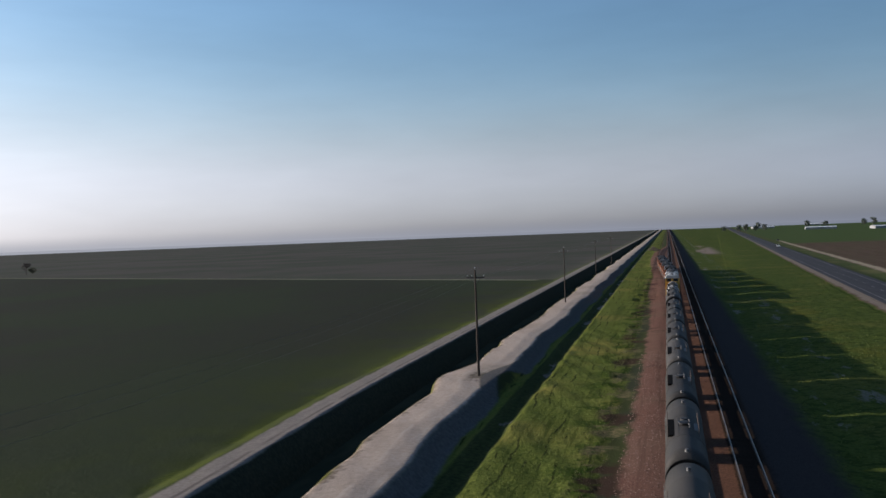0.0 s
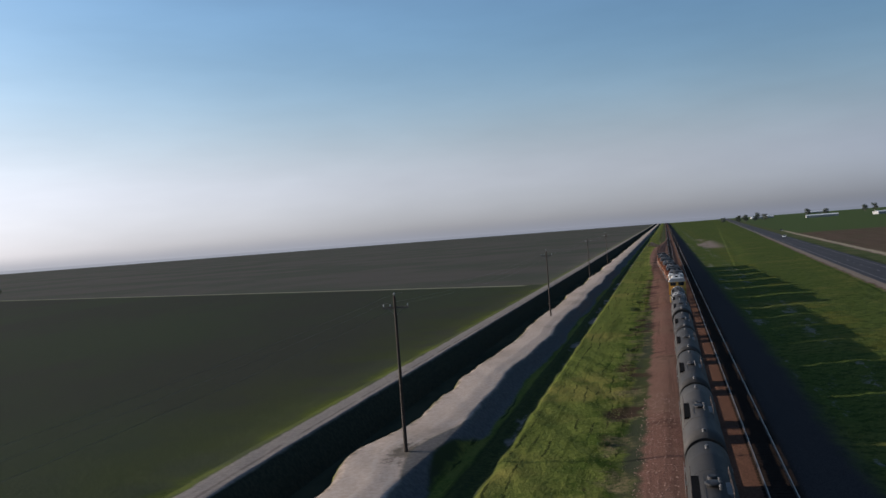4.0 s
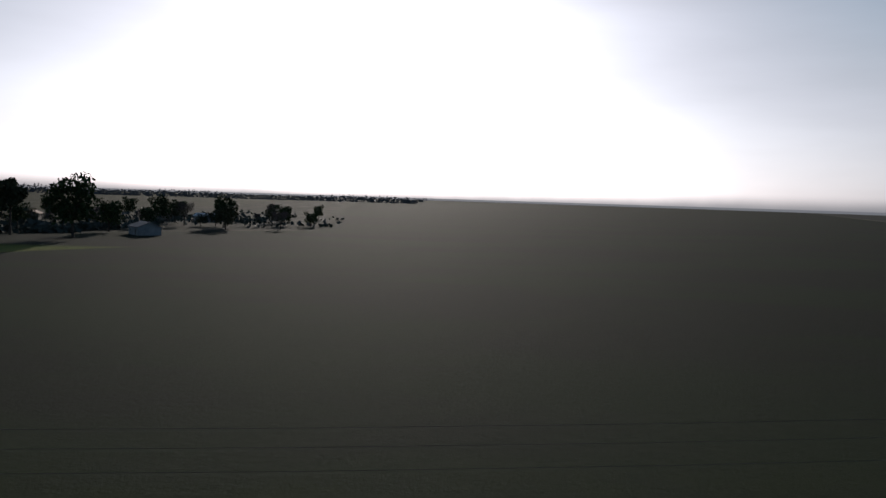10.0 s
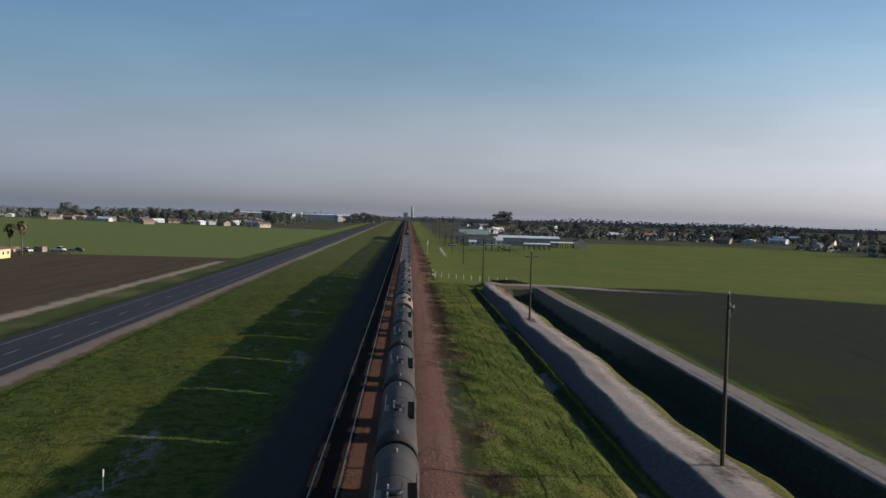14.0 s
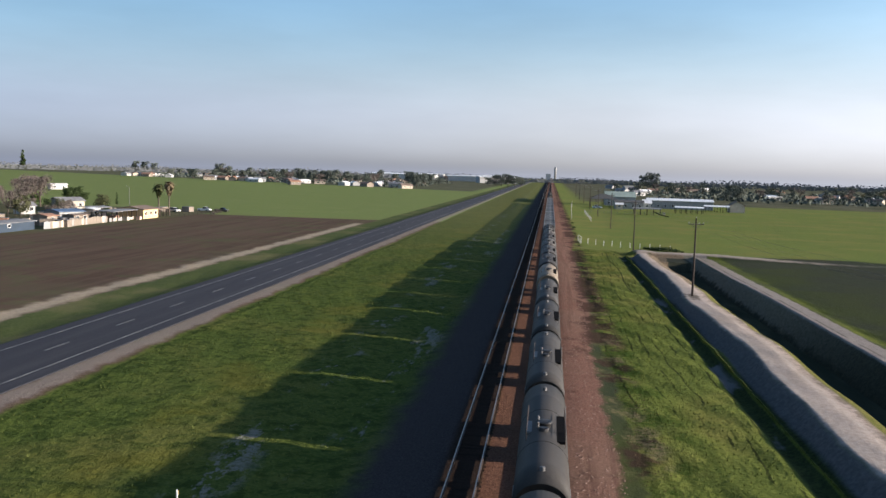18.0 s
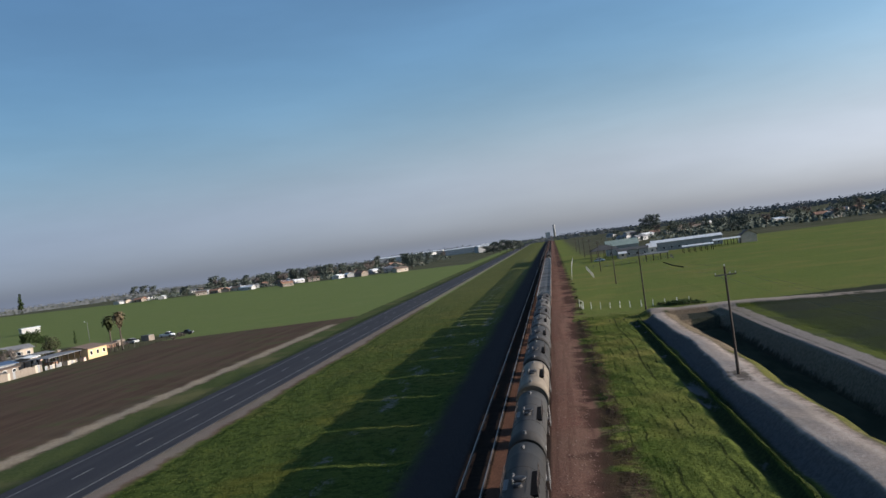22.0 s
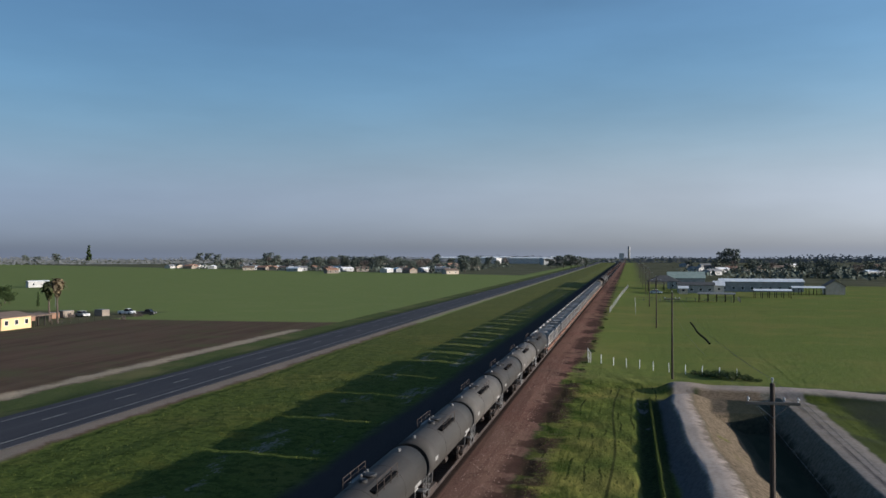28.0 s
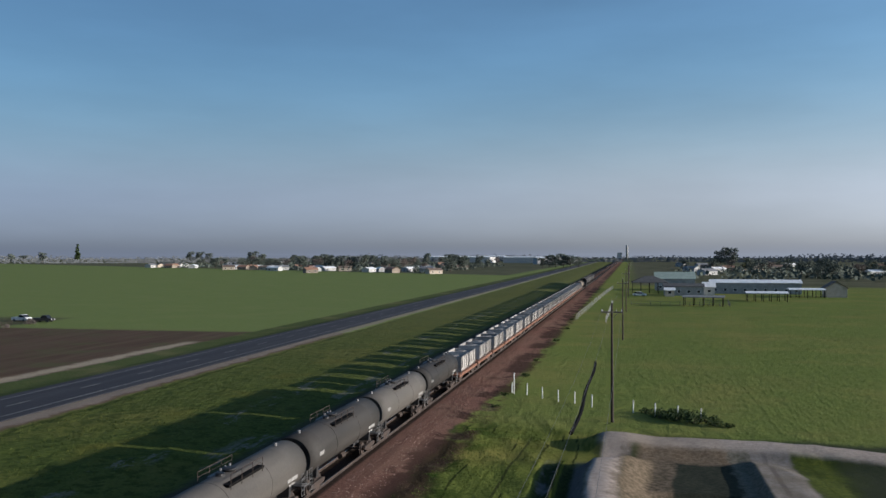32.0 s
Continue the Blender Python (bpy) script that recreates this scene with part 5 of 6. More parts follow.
def palm(height, label, full):
    t = thing("palm_tree", label, "palm tree", "pair of palms beside the yellow house")
    limb_mesh("trunk", [((0, 0, -0.3), (0.1, 0, height * 0.5), 0.26, 0.2), ((0.1, 0, height * 0.5), (0.05, 0, height), 0.2, 0.17)], MAT_BARK, t)
    leaf_mesh("thatch", [(0.05, 0, height - 0.7 - 0.55 * i, 1.35 - 0.17 * i) for i in range(6)], 900, 0.36, MAT_PALM if full else MAT_THATCH, t)
    verts, faces = [], []
    for i in range(46):
        a, up = i * 2.399, random.uniform(-0.5, 1.2)
        ln = random.uniform(1.7, 2.6)
        side = Vector((-math.sin(a), math.cos(a), 0))
        prev = None
        for j in range(5):
            q = j / 4
            p = Vector((0.05 + math.cos(a) * ln * q * math.cos(up * 0.7), math.sin(a) * ln * q * math.cos(up * 0.7), height - 0.2 + ln * (math.sin(up) * q - 0.55 * q * q)))
            w = 0.42 * math.sin(math.pi * (0.15 + 0.8 * q))
            k = len(verts)
            verts += [tuple(p - side * w), tuple(p + side * w + Vector((0, 0, 0.03)))]
            if prev is not None:
                faces.append((prev, prev + 1, k + 1, k))
            prev = k
    from_lists("fronds", verts, faces, MAT_PALM if full else MAT_THATCH, t)
    return t


def bush(label, size, leaf=None):
    t = thing("bush", label, "bush", "bushes")
    blobs = [(random.uniform(-1, 1) * size, random.uniform(-1, 1) * size, size * random.uniform(0.4, 0.9), size * random.uniform(0.4, 0.7)) for _ in range(7)]
    limb_mesh("stem", [((0, 0, -0.1), (b[0] * 0.8, b[1] * 0.8, b[2]), size * 0.05, size * 0.02) for b in blobs], MAT_BARK, t)
    leaf_mesh("leaves", blobs, 600, size * 0.11, leaf or MAT_LEAF, t)
    return t


def gz(x, y):
    return float(ground_z(x, y))


oak = tree(11, 5.0, MAT_LEAF, "broad dark green tree with a rounded uneven crown", 1300)
oak2 = tree(9, 4.2, MAT_LEAF2, "olive green tree with a loose crown")
gum = tree(20, 6.0, MAT_LEAF2, "tall gum tree with a thin ragged crown", 1300, False, True)
bare = tree(10, 4.2, MAT_TWIG, "bare brown winter tree with fine twigs", 2400, True)
cypress = column_tree(14, "narrow dark column-shaped tree")
grove = tree(11, 5.0, MAT_LEAF_PALE, "hazy grey-green village tree with an uneven crown", 1100)
grove2 = tree(9, 4.6, MAT_LEAF_PALE, "low hazy grey-green tree with a loose crown", 900)
oak.matrix_basis = pose(-233, -150, gz(-233, -150))
grove.matrix_basis = pose(-150, -690, gz(-150, -690))
grove2.matrix_basis = pose(-190, -720, gz(-190, -720))
oak2.matrix_basis = pose(-246, -186, gz(-246, -186))
gum.matrix_basis = pose(-232, -108, gz(-232, -108))
bare.matrix_basis = pose(207, -290, gz(207, -290))
cypress.matrix_basis = pose(1120, -1714, -0.9) @ Matrix.Scale(2.2, 4)


def plant(ob, x, y, s=1.0):
    m = pose(x, y, gz(x, y) - 0.05, 0, 0, random.uniform(0, 360))
    c = copy_thing(ob, m)
    c.scale = (s * random.uniform(0.9, 1.1), s * random.uniform(0.9, 1.1), s * random.uniform(0.85, 1.15))
    return c


cypress.scale = (4.0, 4.0, 2.8)
# the tall group west of the dark field, and single trees there
for ob, x, y, s in ((gum, -241, -96, 0.95), (oak, -247, -88, 1.7), (gum, -227, -117, 0.8), (gum, -290, -59, 0.95), (oak, -285, -38, 1.55), (oak, -327, -39, 1.1), (gum, -412, -107, 1.05), (oak, -392, -8, 1.2), (oak, -428, 14, 0.9), (oak, -281, -317, 1.5), (oak, -300, -322, 1.3), (oak, -337, -306, 1.2), (oak, -322, -380, 1.5), (oak, -275, -240, 1.3), (oak2, -247, -160, 1.0)):
    plant(ob, x, y, s)
for i in range(120):
    x, y = -238 - 260 * random.random() ** 1.7, random.uniform(-480, 30)
    if y > -150 and x > -250 - 0.9 * (y + 150):
        x -= 120
    plant(random.choice((oak, oak2, oak2, bare, oak)), x, y, random.uniform(0.5, 1.15))
# behind the green field, south and south-west
for i in range(80):
    a = random.uniform(0, 1)
    x, y = -90 - 330 * a + random.uniform(-40, 40), random.uniform(-950, -560) - 60 * a
    plant(random.choice((grove, grove2, bare, grove, oak2)), x, y, random.uniform(0.6, 1.1))
# the village south-east of the highway
for i in range(85):
    u = random.random() ** 1.2
    x, y = 130 + 380 * u, -720 - 260 * u - random.uniform(5, 420)
    plant(random.choice((grove, grove2, bare, grove)), x + random.uniform(-20, 20), y, random.uniform(0.6, 1.25))
for x, y, s in ((915, -1855, 2.0), (935, -1850, 1.8), (895, -1860, 1.7), (1103, -1491, 1.5), (1085, -1500, 1.4), (1040, -1494, 1.5), (435, -1072, 1.5), (425, -1080, 1.3), (445, -1085, 1.0), (254, -873, 1.2), (268, -880, 1.3), (240, -870, 1.1), (228, -868, 1.2), (242, -1190, 1.3), (44, -1031, 1.4), (52, -1035, 1.5), (60, -1030, 1.5), (36, -1040, 1.2), (68, -1038, 1.2), (76, -1045, 1.1), (-134, -1131, 1.8), (-122, -1135, 1.6)):
    plant(grove, x, y, s)
# brown trees round the east farm
for x, y, s in ((176, -243, 1.25), (182, -248, 1.1), (170, -224, 0.75), (173, -213, 0.7), (188, -236, 0.85), (160, -205, 0.55), (151, -190, 0.5), (168, -195, 0.65), (196, -262, 0.85), (206, -282, 0.7), (141, -199, 0.4), (139, -188, 0.4), (150, -217, 0.45)):
    plant(bare, x, y, s)
for x, y, s in ((189, -290, 0.50), (195, -293, 0.45), (184, -286, 0.40), (182, -250, 0.45), (165, -229, 0.35), (140, -221, 0.25)):
    plant(oak, x, y, s)
plant(cypress, 163, -272, 0.34)
p1 = palm(9.0, "fan palm with a full dark crown on a thick trunk", True)
p1.matrix_basis = pose(124.0, -224.0, gz(124.0, -224.0))
p2 = palm(10.0, "fan palm with a dry brown skirt of dead fronds", False)
p2.matrix_basis = pose(118.5, -219.5, gz(118.5, -219.5))
field_tree = plant(bare, -401, 476, 0.85)
field_tree["label"] = "lone bare dark tree in the field beside the pale track"
field_tree["group"] = "lone trees"
plant(oak2, -398, 478, 0.5)
small_bush = bush("low dark green shrub at the foot of the ballast", 0.7)
small_bush.matrix_basis = pose(-7.3, 189, gz(-7.3, 189))
for x, y, s in ((-6.2, 139, 0.6), (-7.0, 203, 0.8), (-6.4, 92, 0.5), (-6.7, 160, 0.7), (-6.4, -165, 0.5), (-6.8, -180, 0.6), (-6.6, -196, 0.5), (-6.9, -225, 0.7), (-7.2, -250, 0.6), (-6.5, -275, 0.6), (-6.4, -158, 0.4), (-5.6, -72, 0.5), (-6.1, -92, 0.6), (-21.4, -158.5, 0.9), (-22.3, -156.6, 1.1), (-23.4, -157.6, 1.1), (-23.9, -155.2, 1.2), (-25.0, -156.4, 1.1), (-25.6, -154.2, 1.2), (-26.8, -155.2, 1.0), (-27.4, -153.4, 0.9), (-28.4, -153.0, 0.6), (-24.6, -158.2, 0.8)):
    plant(small_bush, x, y, s)
brush = bush("dry brown brush heap", 1.0, MAT_TWIG)
brush.matrix_basis = pose(138, -238, gz(138, -238))
for x, y, s in ((127, -236, 0.9), (112, -243, 1.0), (134, -232, 1.2), (109, -232, 0.7), (-9, 560, 2.2), (-7, 548, 1.6)):
    plant(brush, x, y, s)

# far woods at the rim of the plain, haze put into their leaf colour
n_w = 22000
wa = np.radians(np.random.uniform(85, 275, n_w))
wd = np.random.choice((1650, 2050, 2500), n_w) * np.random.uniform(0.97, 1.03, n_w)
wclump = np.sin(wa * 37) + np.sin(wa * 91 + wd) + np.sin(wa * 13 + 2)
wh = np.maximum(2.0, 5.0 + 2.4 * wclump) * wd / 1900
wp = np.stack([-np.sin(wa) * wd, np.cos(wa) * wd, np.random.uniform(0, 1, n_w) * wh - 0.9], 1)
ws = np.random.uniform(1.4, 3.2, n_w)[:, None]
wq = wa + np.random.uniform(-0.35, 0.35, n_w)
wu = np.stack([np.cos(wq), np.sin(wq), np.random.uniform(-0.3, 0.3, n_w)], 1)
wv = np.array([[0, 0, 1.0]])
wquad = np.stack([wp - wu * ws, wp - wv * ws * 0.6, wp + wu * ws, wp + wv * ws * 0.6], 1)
tagged(from_lists("far_woods", wquad.reshape(-1, 3).tolist(), np.arange(n_w * 4).reshape(-1, 4).tolist(), leaf_material("hazy_woods", (0.105, 0.112, 0.115), (0.135, 0.140, 0.142))), "pale hazy line of distant woods on the horizon", "woods", "", "stuff")


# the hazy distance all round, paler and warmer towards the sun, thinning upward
# an added ring that glows and fades upward, imitating distant haze
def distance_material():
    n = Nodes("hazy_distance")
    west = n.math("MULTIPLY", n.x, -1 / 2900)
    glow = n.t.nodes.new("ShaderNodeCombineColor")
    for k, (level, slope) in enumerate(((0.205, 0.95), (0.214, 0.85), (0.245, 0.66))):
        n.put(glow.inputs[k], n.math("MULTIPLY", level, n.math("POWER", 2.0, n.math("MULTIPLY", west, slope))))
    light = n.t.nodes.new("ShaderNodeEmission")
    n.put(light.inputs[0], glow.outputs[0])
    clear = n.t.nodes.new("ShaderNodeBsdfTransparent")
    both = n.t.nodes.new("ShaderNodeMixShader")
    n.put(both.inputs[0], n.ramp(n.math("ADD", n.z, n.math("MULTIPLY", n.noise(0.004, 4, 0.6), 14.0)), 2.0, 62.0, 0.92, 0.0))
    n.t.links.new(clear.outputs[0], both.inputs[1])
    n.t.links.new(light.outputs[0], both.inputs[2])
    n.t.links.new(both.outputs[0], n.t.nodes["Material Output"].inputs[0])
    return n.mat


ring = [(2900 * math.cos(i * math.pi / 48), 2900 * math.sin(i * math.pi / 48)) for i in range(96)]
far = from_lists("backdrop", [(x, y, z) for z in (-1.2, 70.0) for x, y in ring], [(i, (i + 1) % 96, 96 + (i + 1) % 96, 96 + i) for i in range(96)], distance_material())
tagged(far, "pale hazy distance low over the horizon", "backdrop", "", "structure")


# ---- grass, as tufts ----
def tufts(name, label, count, place, size, mat, blades=5):
    pts = np.array([place() for _ in range(count)])
    z = ground_z(pts[:, 0], pts[:, 1])
    n = count * blades
    base = np.repeat(np.stack([pts[:, 0], pts[:, 1], z - 0.02], 1), blades, 0)
    a = np.random.uniform(0, 2 * math.pi, n)
    ln = size * np.random.uniform(0.5, 1.3, n)
    tilt = np.random.uniform(0.25, 1.0, n)
    tip = base + np.stack([np.cos(a) * ln * tilt, np.sin(a) * ln * tilt, ln * np.sqrt(1.05 - tilt ** 2 * 0.9)], 1)
    w = (ln * 0.22)[:, None] * np.stack([-np.sin(a), np.cos(a), np.zeros(n)], 1)
    verts = np.stack([base - w, base + w, tip], 1).reshape(-1, 3).tolist()
    faces = np.arange(n * 3).reshape(-1, 3).tolist()
    return tagged(from_lists(name, verts, faces, mat), label, "grass", "", "stuff")


def clumpy(x0, x1, y0, y1):
    while True:
        x, y = random.uniform(x0, x1), random.uniform(y0, y1)
        if noise.noise((x * 0.35, y * 0.22, 0)) > random.uniform(-0.7, 0.35):
            return x, y


tufts("grass", "lush green grass between the ballast and the canal bank", 6000, lambda: clumpy(-13.3, -5.8, -146, 130), 0.13, MAT_BLADE)
tufts("verge_grass", "green verge grass between the railway and the highway", 8000, lambda: clumpy(10.5, 34.5, -150, 130), 0.14, MAT_BLADE)
tufts("ridge_grass", "bright line of grass on the ridge at the foot of the bank", 6500, lambda: (random.gauss(-14.88, 0.05), random.uniform(-136, 30)), 0.09, MAT_BLADE)
tufts("weeds", "dry brown weeds at the foot of the red ballast", 4200, lambda: clumpy(-6.9, -4.6, -290, 200), 0.09, MAT_WEED)

# loose stones on the ballast shoulder
n_st = 5200
sx = np.random.uniform(-4.0, -1.2, 5200)
sy = np.random.uniform(-170, 110, n_st)
sz = ground_z(sx, sy)
sr = np.random.uniform(0.03, 0.085, n_st)
octa = np.array([(1, 0, 0), (0, 1, 0), (-1, 0, 0), (0, -1, 0), (0, 0, 0.8), (0, 0, -0.8)])
jit = np.random.uniform(0.6, 1.2, (n_st, 6, 1))
sv = (np.stack([sx, sy, sz], 1)[:, None, :] + octa[None] * sr[:, None, None] * jit).reshape(-1, 3).tolist()
of = np.array([(0, 1, 4), (1, 2, 4), (2, 3, 4), (3, 0, 4), (1, 0, 5), (2, 1, 5), (3, 2, 5), (0, 3, 5)])
sf = (np.arange(n_st)[:, None, None] * 6 + of[None]).reshape(-1, 3).tolist()
tagged(from_lists("ballast_stones", sv, sf, leaf_material("stone", (0.10, 0.055, 0.042), (0.25, 0.17, 0.135))), "loose reddish ballast stones beside the rails", "gravel", "", "stuff")

# scrub under the trees of the western belt and in the villages
sp = []
for k in range(38000):
    q = random.random()
    if q < 0.30:
        x, y = -234 - 40 * random.random(), random.uniform(-330, -40)
        if y > -150:
            x -= 0.75 * (y + 150)
    elif q < 0.60:
        x, y = random.uniform(-520, -236), random.uniform(-490, 40)
        if y > -150 and x > -250 - 0.9 * (y + 150):
            continue
    elif q < 0.78:
        a = random.random()
        x, y = -90 - 330 * a + random.uniform(-40, 40), random.uniform(-950, -570) - 60 * a
    else:
        u = random.random()
        x, y = 130 + 390 * u, -735 - 262 * u - random.uniform(0, 400)
    if noise.noise((x * 0.02, y * 0.02, 3)) < (-0.22 if q < 0.30 else -0.08):
        continue
    sp.append((x, y, -0.9 + random.uniform(0.2, 1.0) * (2.6 + 4.5 * max(-0.3, noise.noise((x * 0.03, y * 0.03, 1)))), random.uniform(0.8, 1.8)))
sp = np.array(sp)
u = np.random.normal(size=(len(sp), 3))
u /= np.linalg.norm(u, axis=1, keepdims=True)
v = np.cross(u, np.random.normal(size=(len(sp), 3)))
v /= np.linalg.norm(v, axis=1, keepdims=True)
s1 = sp[:, 3:4]
quad = np.stack([sp[:, :3] - u * s1, sp[:, :3] - v * s1 * 0.7, sp[:, :3] + u * s1, sp[:, :3] + v * s1 * 0.7], 1)
tagged(from_lists("scrub", quad.reshape(-1, 3).tolist(), np.arange(len(sp) * 4).reshape(-1, 4).tolist(), MAT_LEAF_PALE), "dense dull green scrub between houses and trees", "scrub", "", "stuff")

# ---- buildings ----
WALLS = {
    "white": worn("wall_white", (0.30, 0.29, 0.275), (0.48, 0.47, 0.445), 0.6, 0.85),
    "tan": worn("wall_tan", (0.40, 0.33, 0.25), (0.52, 0.44, 0.35), 0.6, 0.85),
    "yellow": worn("wall_yellow", (0.56, 0.38, 0.19), (0.68, 0.47, 0.25), 0.6, 0.85),
    "peach": worn("wall_peach", (0.55, 0.36, 0.27), (0.66, 0.46, 0.36), 0.6, 0.85),
    "blue": worn("wall_blue", (0.018, 0.030, 0.046), (0.034, 0.052, 0.078), 0.6, 0.7),
    "drab": worn("wall_drab", (0.16, 0.13, 0.10), (0.27, 0.225, 0.18), 0.6, 0.9),
    "grey": worn("wall_grey", (0.20, 0.20, 0.20), (0.32, 0.32, 0.31), 0.6, 0.8),
}
ROOFS = {
    "grey": worn("roof_grey", (0.12, 0.12, 0.125), (0.22, 0.22, 0.22), 0.7, 0.85),
    "brown": worn("roof_brown", (0.11, 0.075, 0.055), (0.19, 0.14, 0.105), 0.7, 0.9),
    "white": worn("roof_white", (0.58, 0.58, 0.57), (0.78, 0.78, 0.77), 0.5, 0.55),
    "dark": worn("roof_dark", (0.045, 0.045, 0.045), (0.09, 0.088, 0.085), 0.7, 0.9),
    "green": worn("roof_pale_green", (0.20, 0.25, 0.21), (0.30, 0.35, 0.30), 0.4, 0.7),
    "blue": worn("roof_blue", (0.05, 0.085, 0.15), (0.09, 0.14, 0.22), 0.6, 0.6),
    "rust": worn("roof_rust", (0.20, 0.10, 0.06), (0.34, 0.20, 0.13), 0.7, 0.8),
}
MAT_FRAME = worn("window_frame", (0.5, 0.5, 0.48), (0.7, 0.7, 0.68), 2, 0.7)
MAT_DOOR = worn("door_brown", (0.12, 0.08, 0.05), (0.2, 0.14, 0.09), 2, 0.8)


def house(w, d, h, rise, wall, roof, label, windows=3, at=None, category="house", group="houses on the plain"):
    """A gabled building, its ridge along x."""
    b = thing("house", label, category, group, "", at)
    bm = B()
    box(bm, -w / 2, w / 2, -d / 2, d / 2, -0.3, h)
    wl = part("wall", bm, WALLS[wall], b)
    for s in (-1, 1):
        if rise > 0.3:
            bm = B()
            v = [bm.verts.new((s * (w / 2 - 0.01) + e, y, z)) for e in (0, -s * 0.15) for y, z in ((-d / 2, h), (d / 2, h), (0, h + rise))]
            bm.faces.new(v[:3])
            bm.faces.new(v[3:][::-1])
            for i in range(3):
                bm.faces.new((v[i], v[(i + 1) % 3], v[3 + (i + 1) % 3], v[3 + i]))
            bmesh.ops.recalc_face_normals(bm, faces=bm.faces[:])
            part("gable", bm, WALLS[wall], b)
    o, t = 0.45, 0.14
    bm = B()
    e = rise * (o / (d / 2))
    outline = [(-d / 2 - o, h - e), (0, h + rise), (d / 2 + o, h - e), (d / 2 + o, h - e + t), (0, h + rise + t), (-d / 2 - o, h - e + t)]
    prism(bm, outline, -w / 2 - o, w / 2 + o)
    bmesh.ops.transform(bm, matrix=pose(0, 0, 0, 0, 0, 90), verts=bm.verts[:])
    part("roof", bm, ROOFS[roof], b)
    for s in (-1, 1):
        for i in range(windows):
            x = -w / 2 + (i + 0.5) * w / windows
            if s < 0 and i == windows // 2:
                bm = B()
                box(bm, x - 0.5, x + 0.5, s * d / 2 - 0.05, s * d / 2 + 0.05, 0, min(2.05, h - 0.2))
                part("door", bm, MAT_DOOR, b)
                continue
            bm = B()
            box(bm, x - 0.6, x + 0.6, s * d / 2 - 0.05, s * d / 2 + 0.05, 0.95, min(2.1, h - 0.2))
            f = part("window", bm, MAT_FRAME, b)
            bm = B()
            box(bm, x - 0.5, x + 0.5, s * d / 2 - 0.065, s * d / 2 + 0.065, 1.05, min(2.0, h - 0.3))
            part("pane", bm, MAT_GLASS, f)
    return b


def open_shed(w, d, h, rise, roof, label, bays=5, at=None, hip=False):
    """A roof on posts, long side along x."""
    b = thing("shed", label, "shed", "farm sheds", "", at)
    for i in range(bays + 1):
        for s in (-1, 1):
            bm = B()
            x = -w / 2 + i * w / bays
            box(bm, x - 0.1, x + 0.1, s * d / 2 - 0.1, s * d / 2 + 0.1, -0.3, h)
            part("post", bm, MAT_POLE, b)
    bm = B()
    prism(bm, [(-d / 2 - 0.5, h), (0, h + rise), (d / 2 + 0.5, h), (d / 2 + 0.5, h + 0.15), (0, h + rise + 0.18), (-d / 2 - 0.5, h + 0.15)], -w / 2 - 0.5, w / 2 + 0.5)
    bmesh.ops.transform(bm, matrix=pose(0, 0, 0, 0, 0, 90), verts=bm.verts[:])
    if hip:
        for v in bm.verts:
            if v.co.z > h + rise * 0.5:
                v.co.x *= 0.25
    part("roof", bm, ROOFS[roof], b)
    return b


# farm south of the canal
G = -0.9
open_shed(13, 11, 4.2, 2.4, "dark", "open hay barn with a dark hipped roof on posts", 4, pose(-27, -424, G), True)
house(16, 12, 5.0, 2.6, "grey", "green", "large barn with a pale green metal roof", 4, pose(-38, -455, G), "barn", "farm buildings")
house(14, 7, 3.4, 0.9, "grey", "dark", "low dark shed with a shallow roof", 4, pose(-39, -408, G), "shed", "farm buildings")
house(3.2, 3.0, 2.4, 0.7, "tan", "white", "small pale shed with a white roof", 1, pose(-33.6, -398, G), "shed", "farm buildings")
house(4, 4, 3.2, 1.5, "white", "white", "small white building with a steep roof", 1, pose(-48.5, -413, G), "shed", "farm buildings")
house(33, 14, 4.2, 1.0, "grey", "white", "long poultry shed with a white metal roof", 9, pose(-67, -430, G, 0, 0, -4), "shed", "farm buildings")
open_shed(11, 5, 2.6, 0.4, "grey", "low open shelter with a flat grey roof", 4, pose(-41, -341, G, 0, 0, -8))
open_shed(12, 6, 2.6, 0.5, "white", "open cattle shelter with a pale metal roof", 5, pose(-63, -371, G, 0, 0, -3))
open_shed(11, 6, 2.7, 0.5, "white", "second cattle shelter with a pale roof", 4, pose(-80, -398, G))
house(6.5, 7, 3.4, 2.2, "tan", "brown", "pale farmhouse with a brown gabled roof", 2, pose(-90.5, -403, G, 0, 0, 90))
# farm east of the tilled field
house(9.5, 8, 2.7, 0.8, "yellow", "brown", "yellow stucco house with a low brown roof", 3, pose(121.0, -203.5, G, 0, 0, 90))
open_shed(15, 6, 2.6, 0.15, "grey", "open carport with a flat grey roof beside the yellow house", 5, pose(121.5, -190.5, G, 0, 0, 92))
open_shed(7, 6, 2.3, 0.2, "brown", "lean-to porch with a rusty brown roof", 3, pose(121.0, -213.0, G, 0, 0, 90))
house(20, 6, 2.0, 0.25, "blue", "grey", "long low dark blue shed with a pale roof edge", 1, pose(122.5, -139.0, G, 0, 0, 91), "shed", "farm buildings")
house(8, 6, 2.6, 0.5, "grey", "blue", "shed covered with a blue tarpaulin roof", 2, pose(131, -181, G, 0, 0, 70), "shed", "farm buildings")
house(6, 3.5, 2.2, 0.2, "drab", "brown", "drab lean-to behind a board fence", 2, pose(123.5, -173.5, G, 0, 0, 84), "shed", "farm buildings")
house(5, 4, 2.6, 0.3, "drab", "white", "drab storage shed with a flat white roof", 2, pose(131.5, -195, G, 0, 0, 100), "shed", "farm buildings")
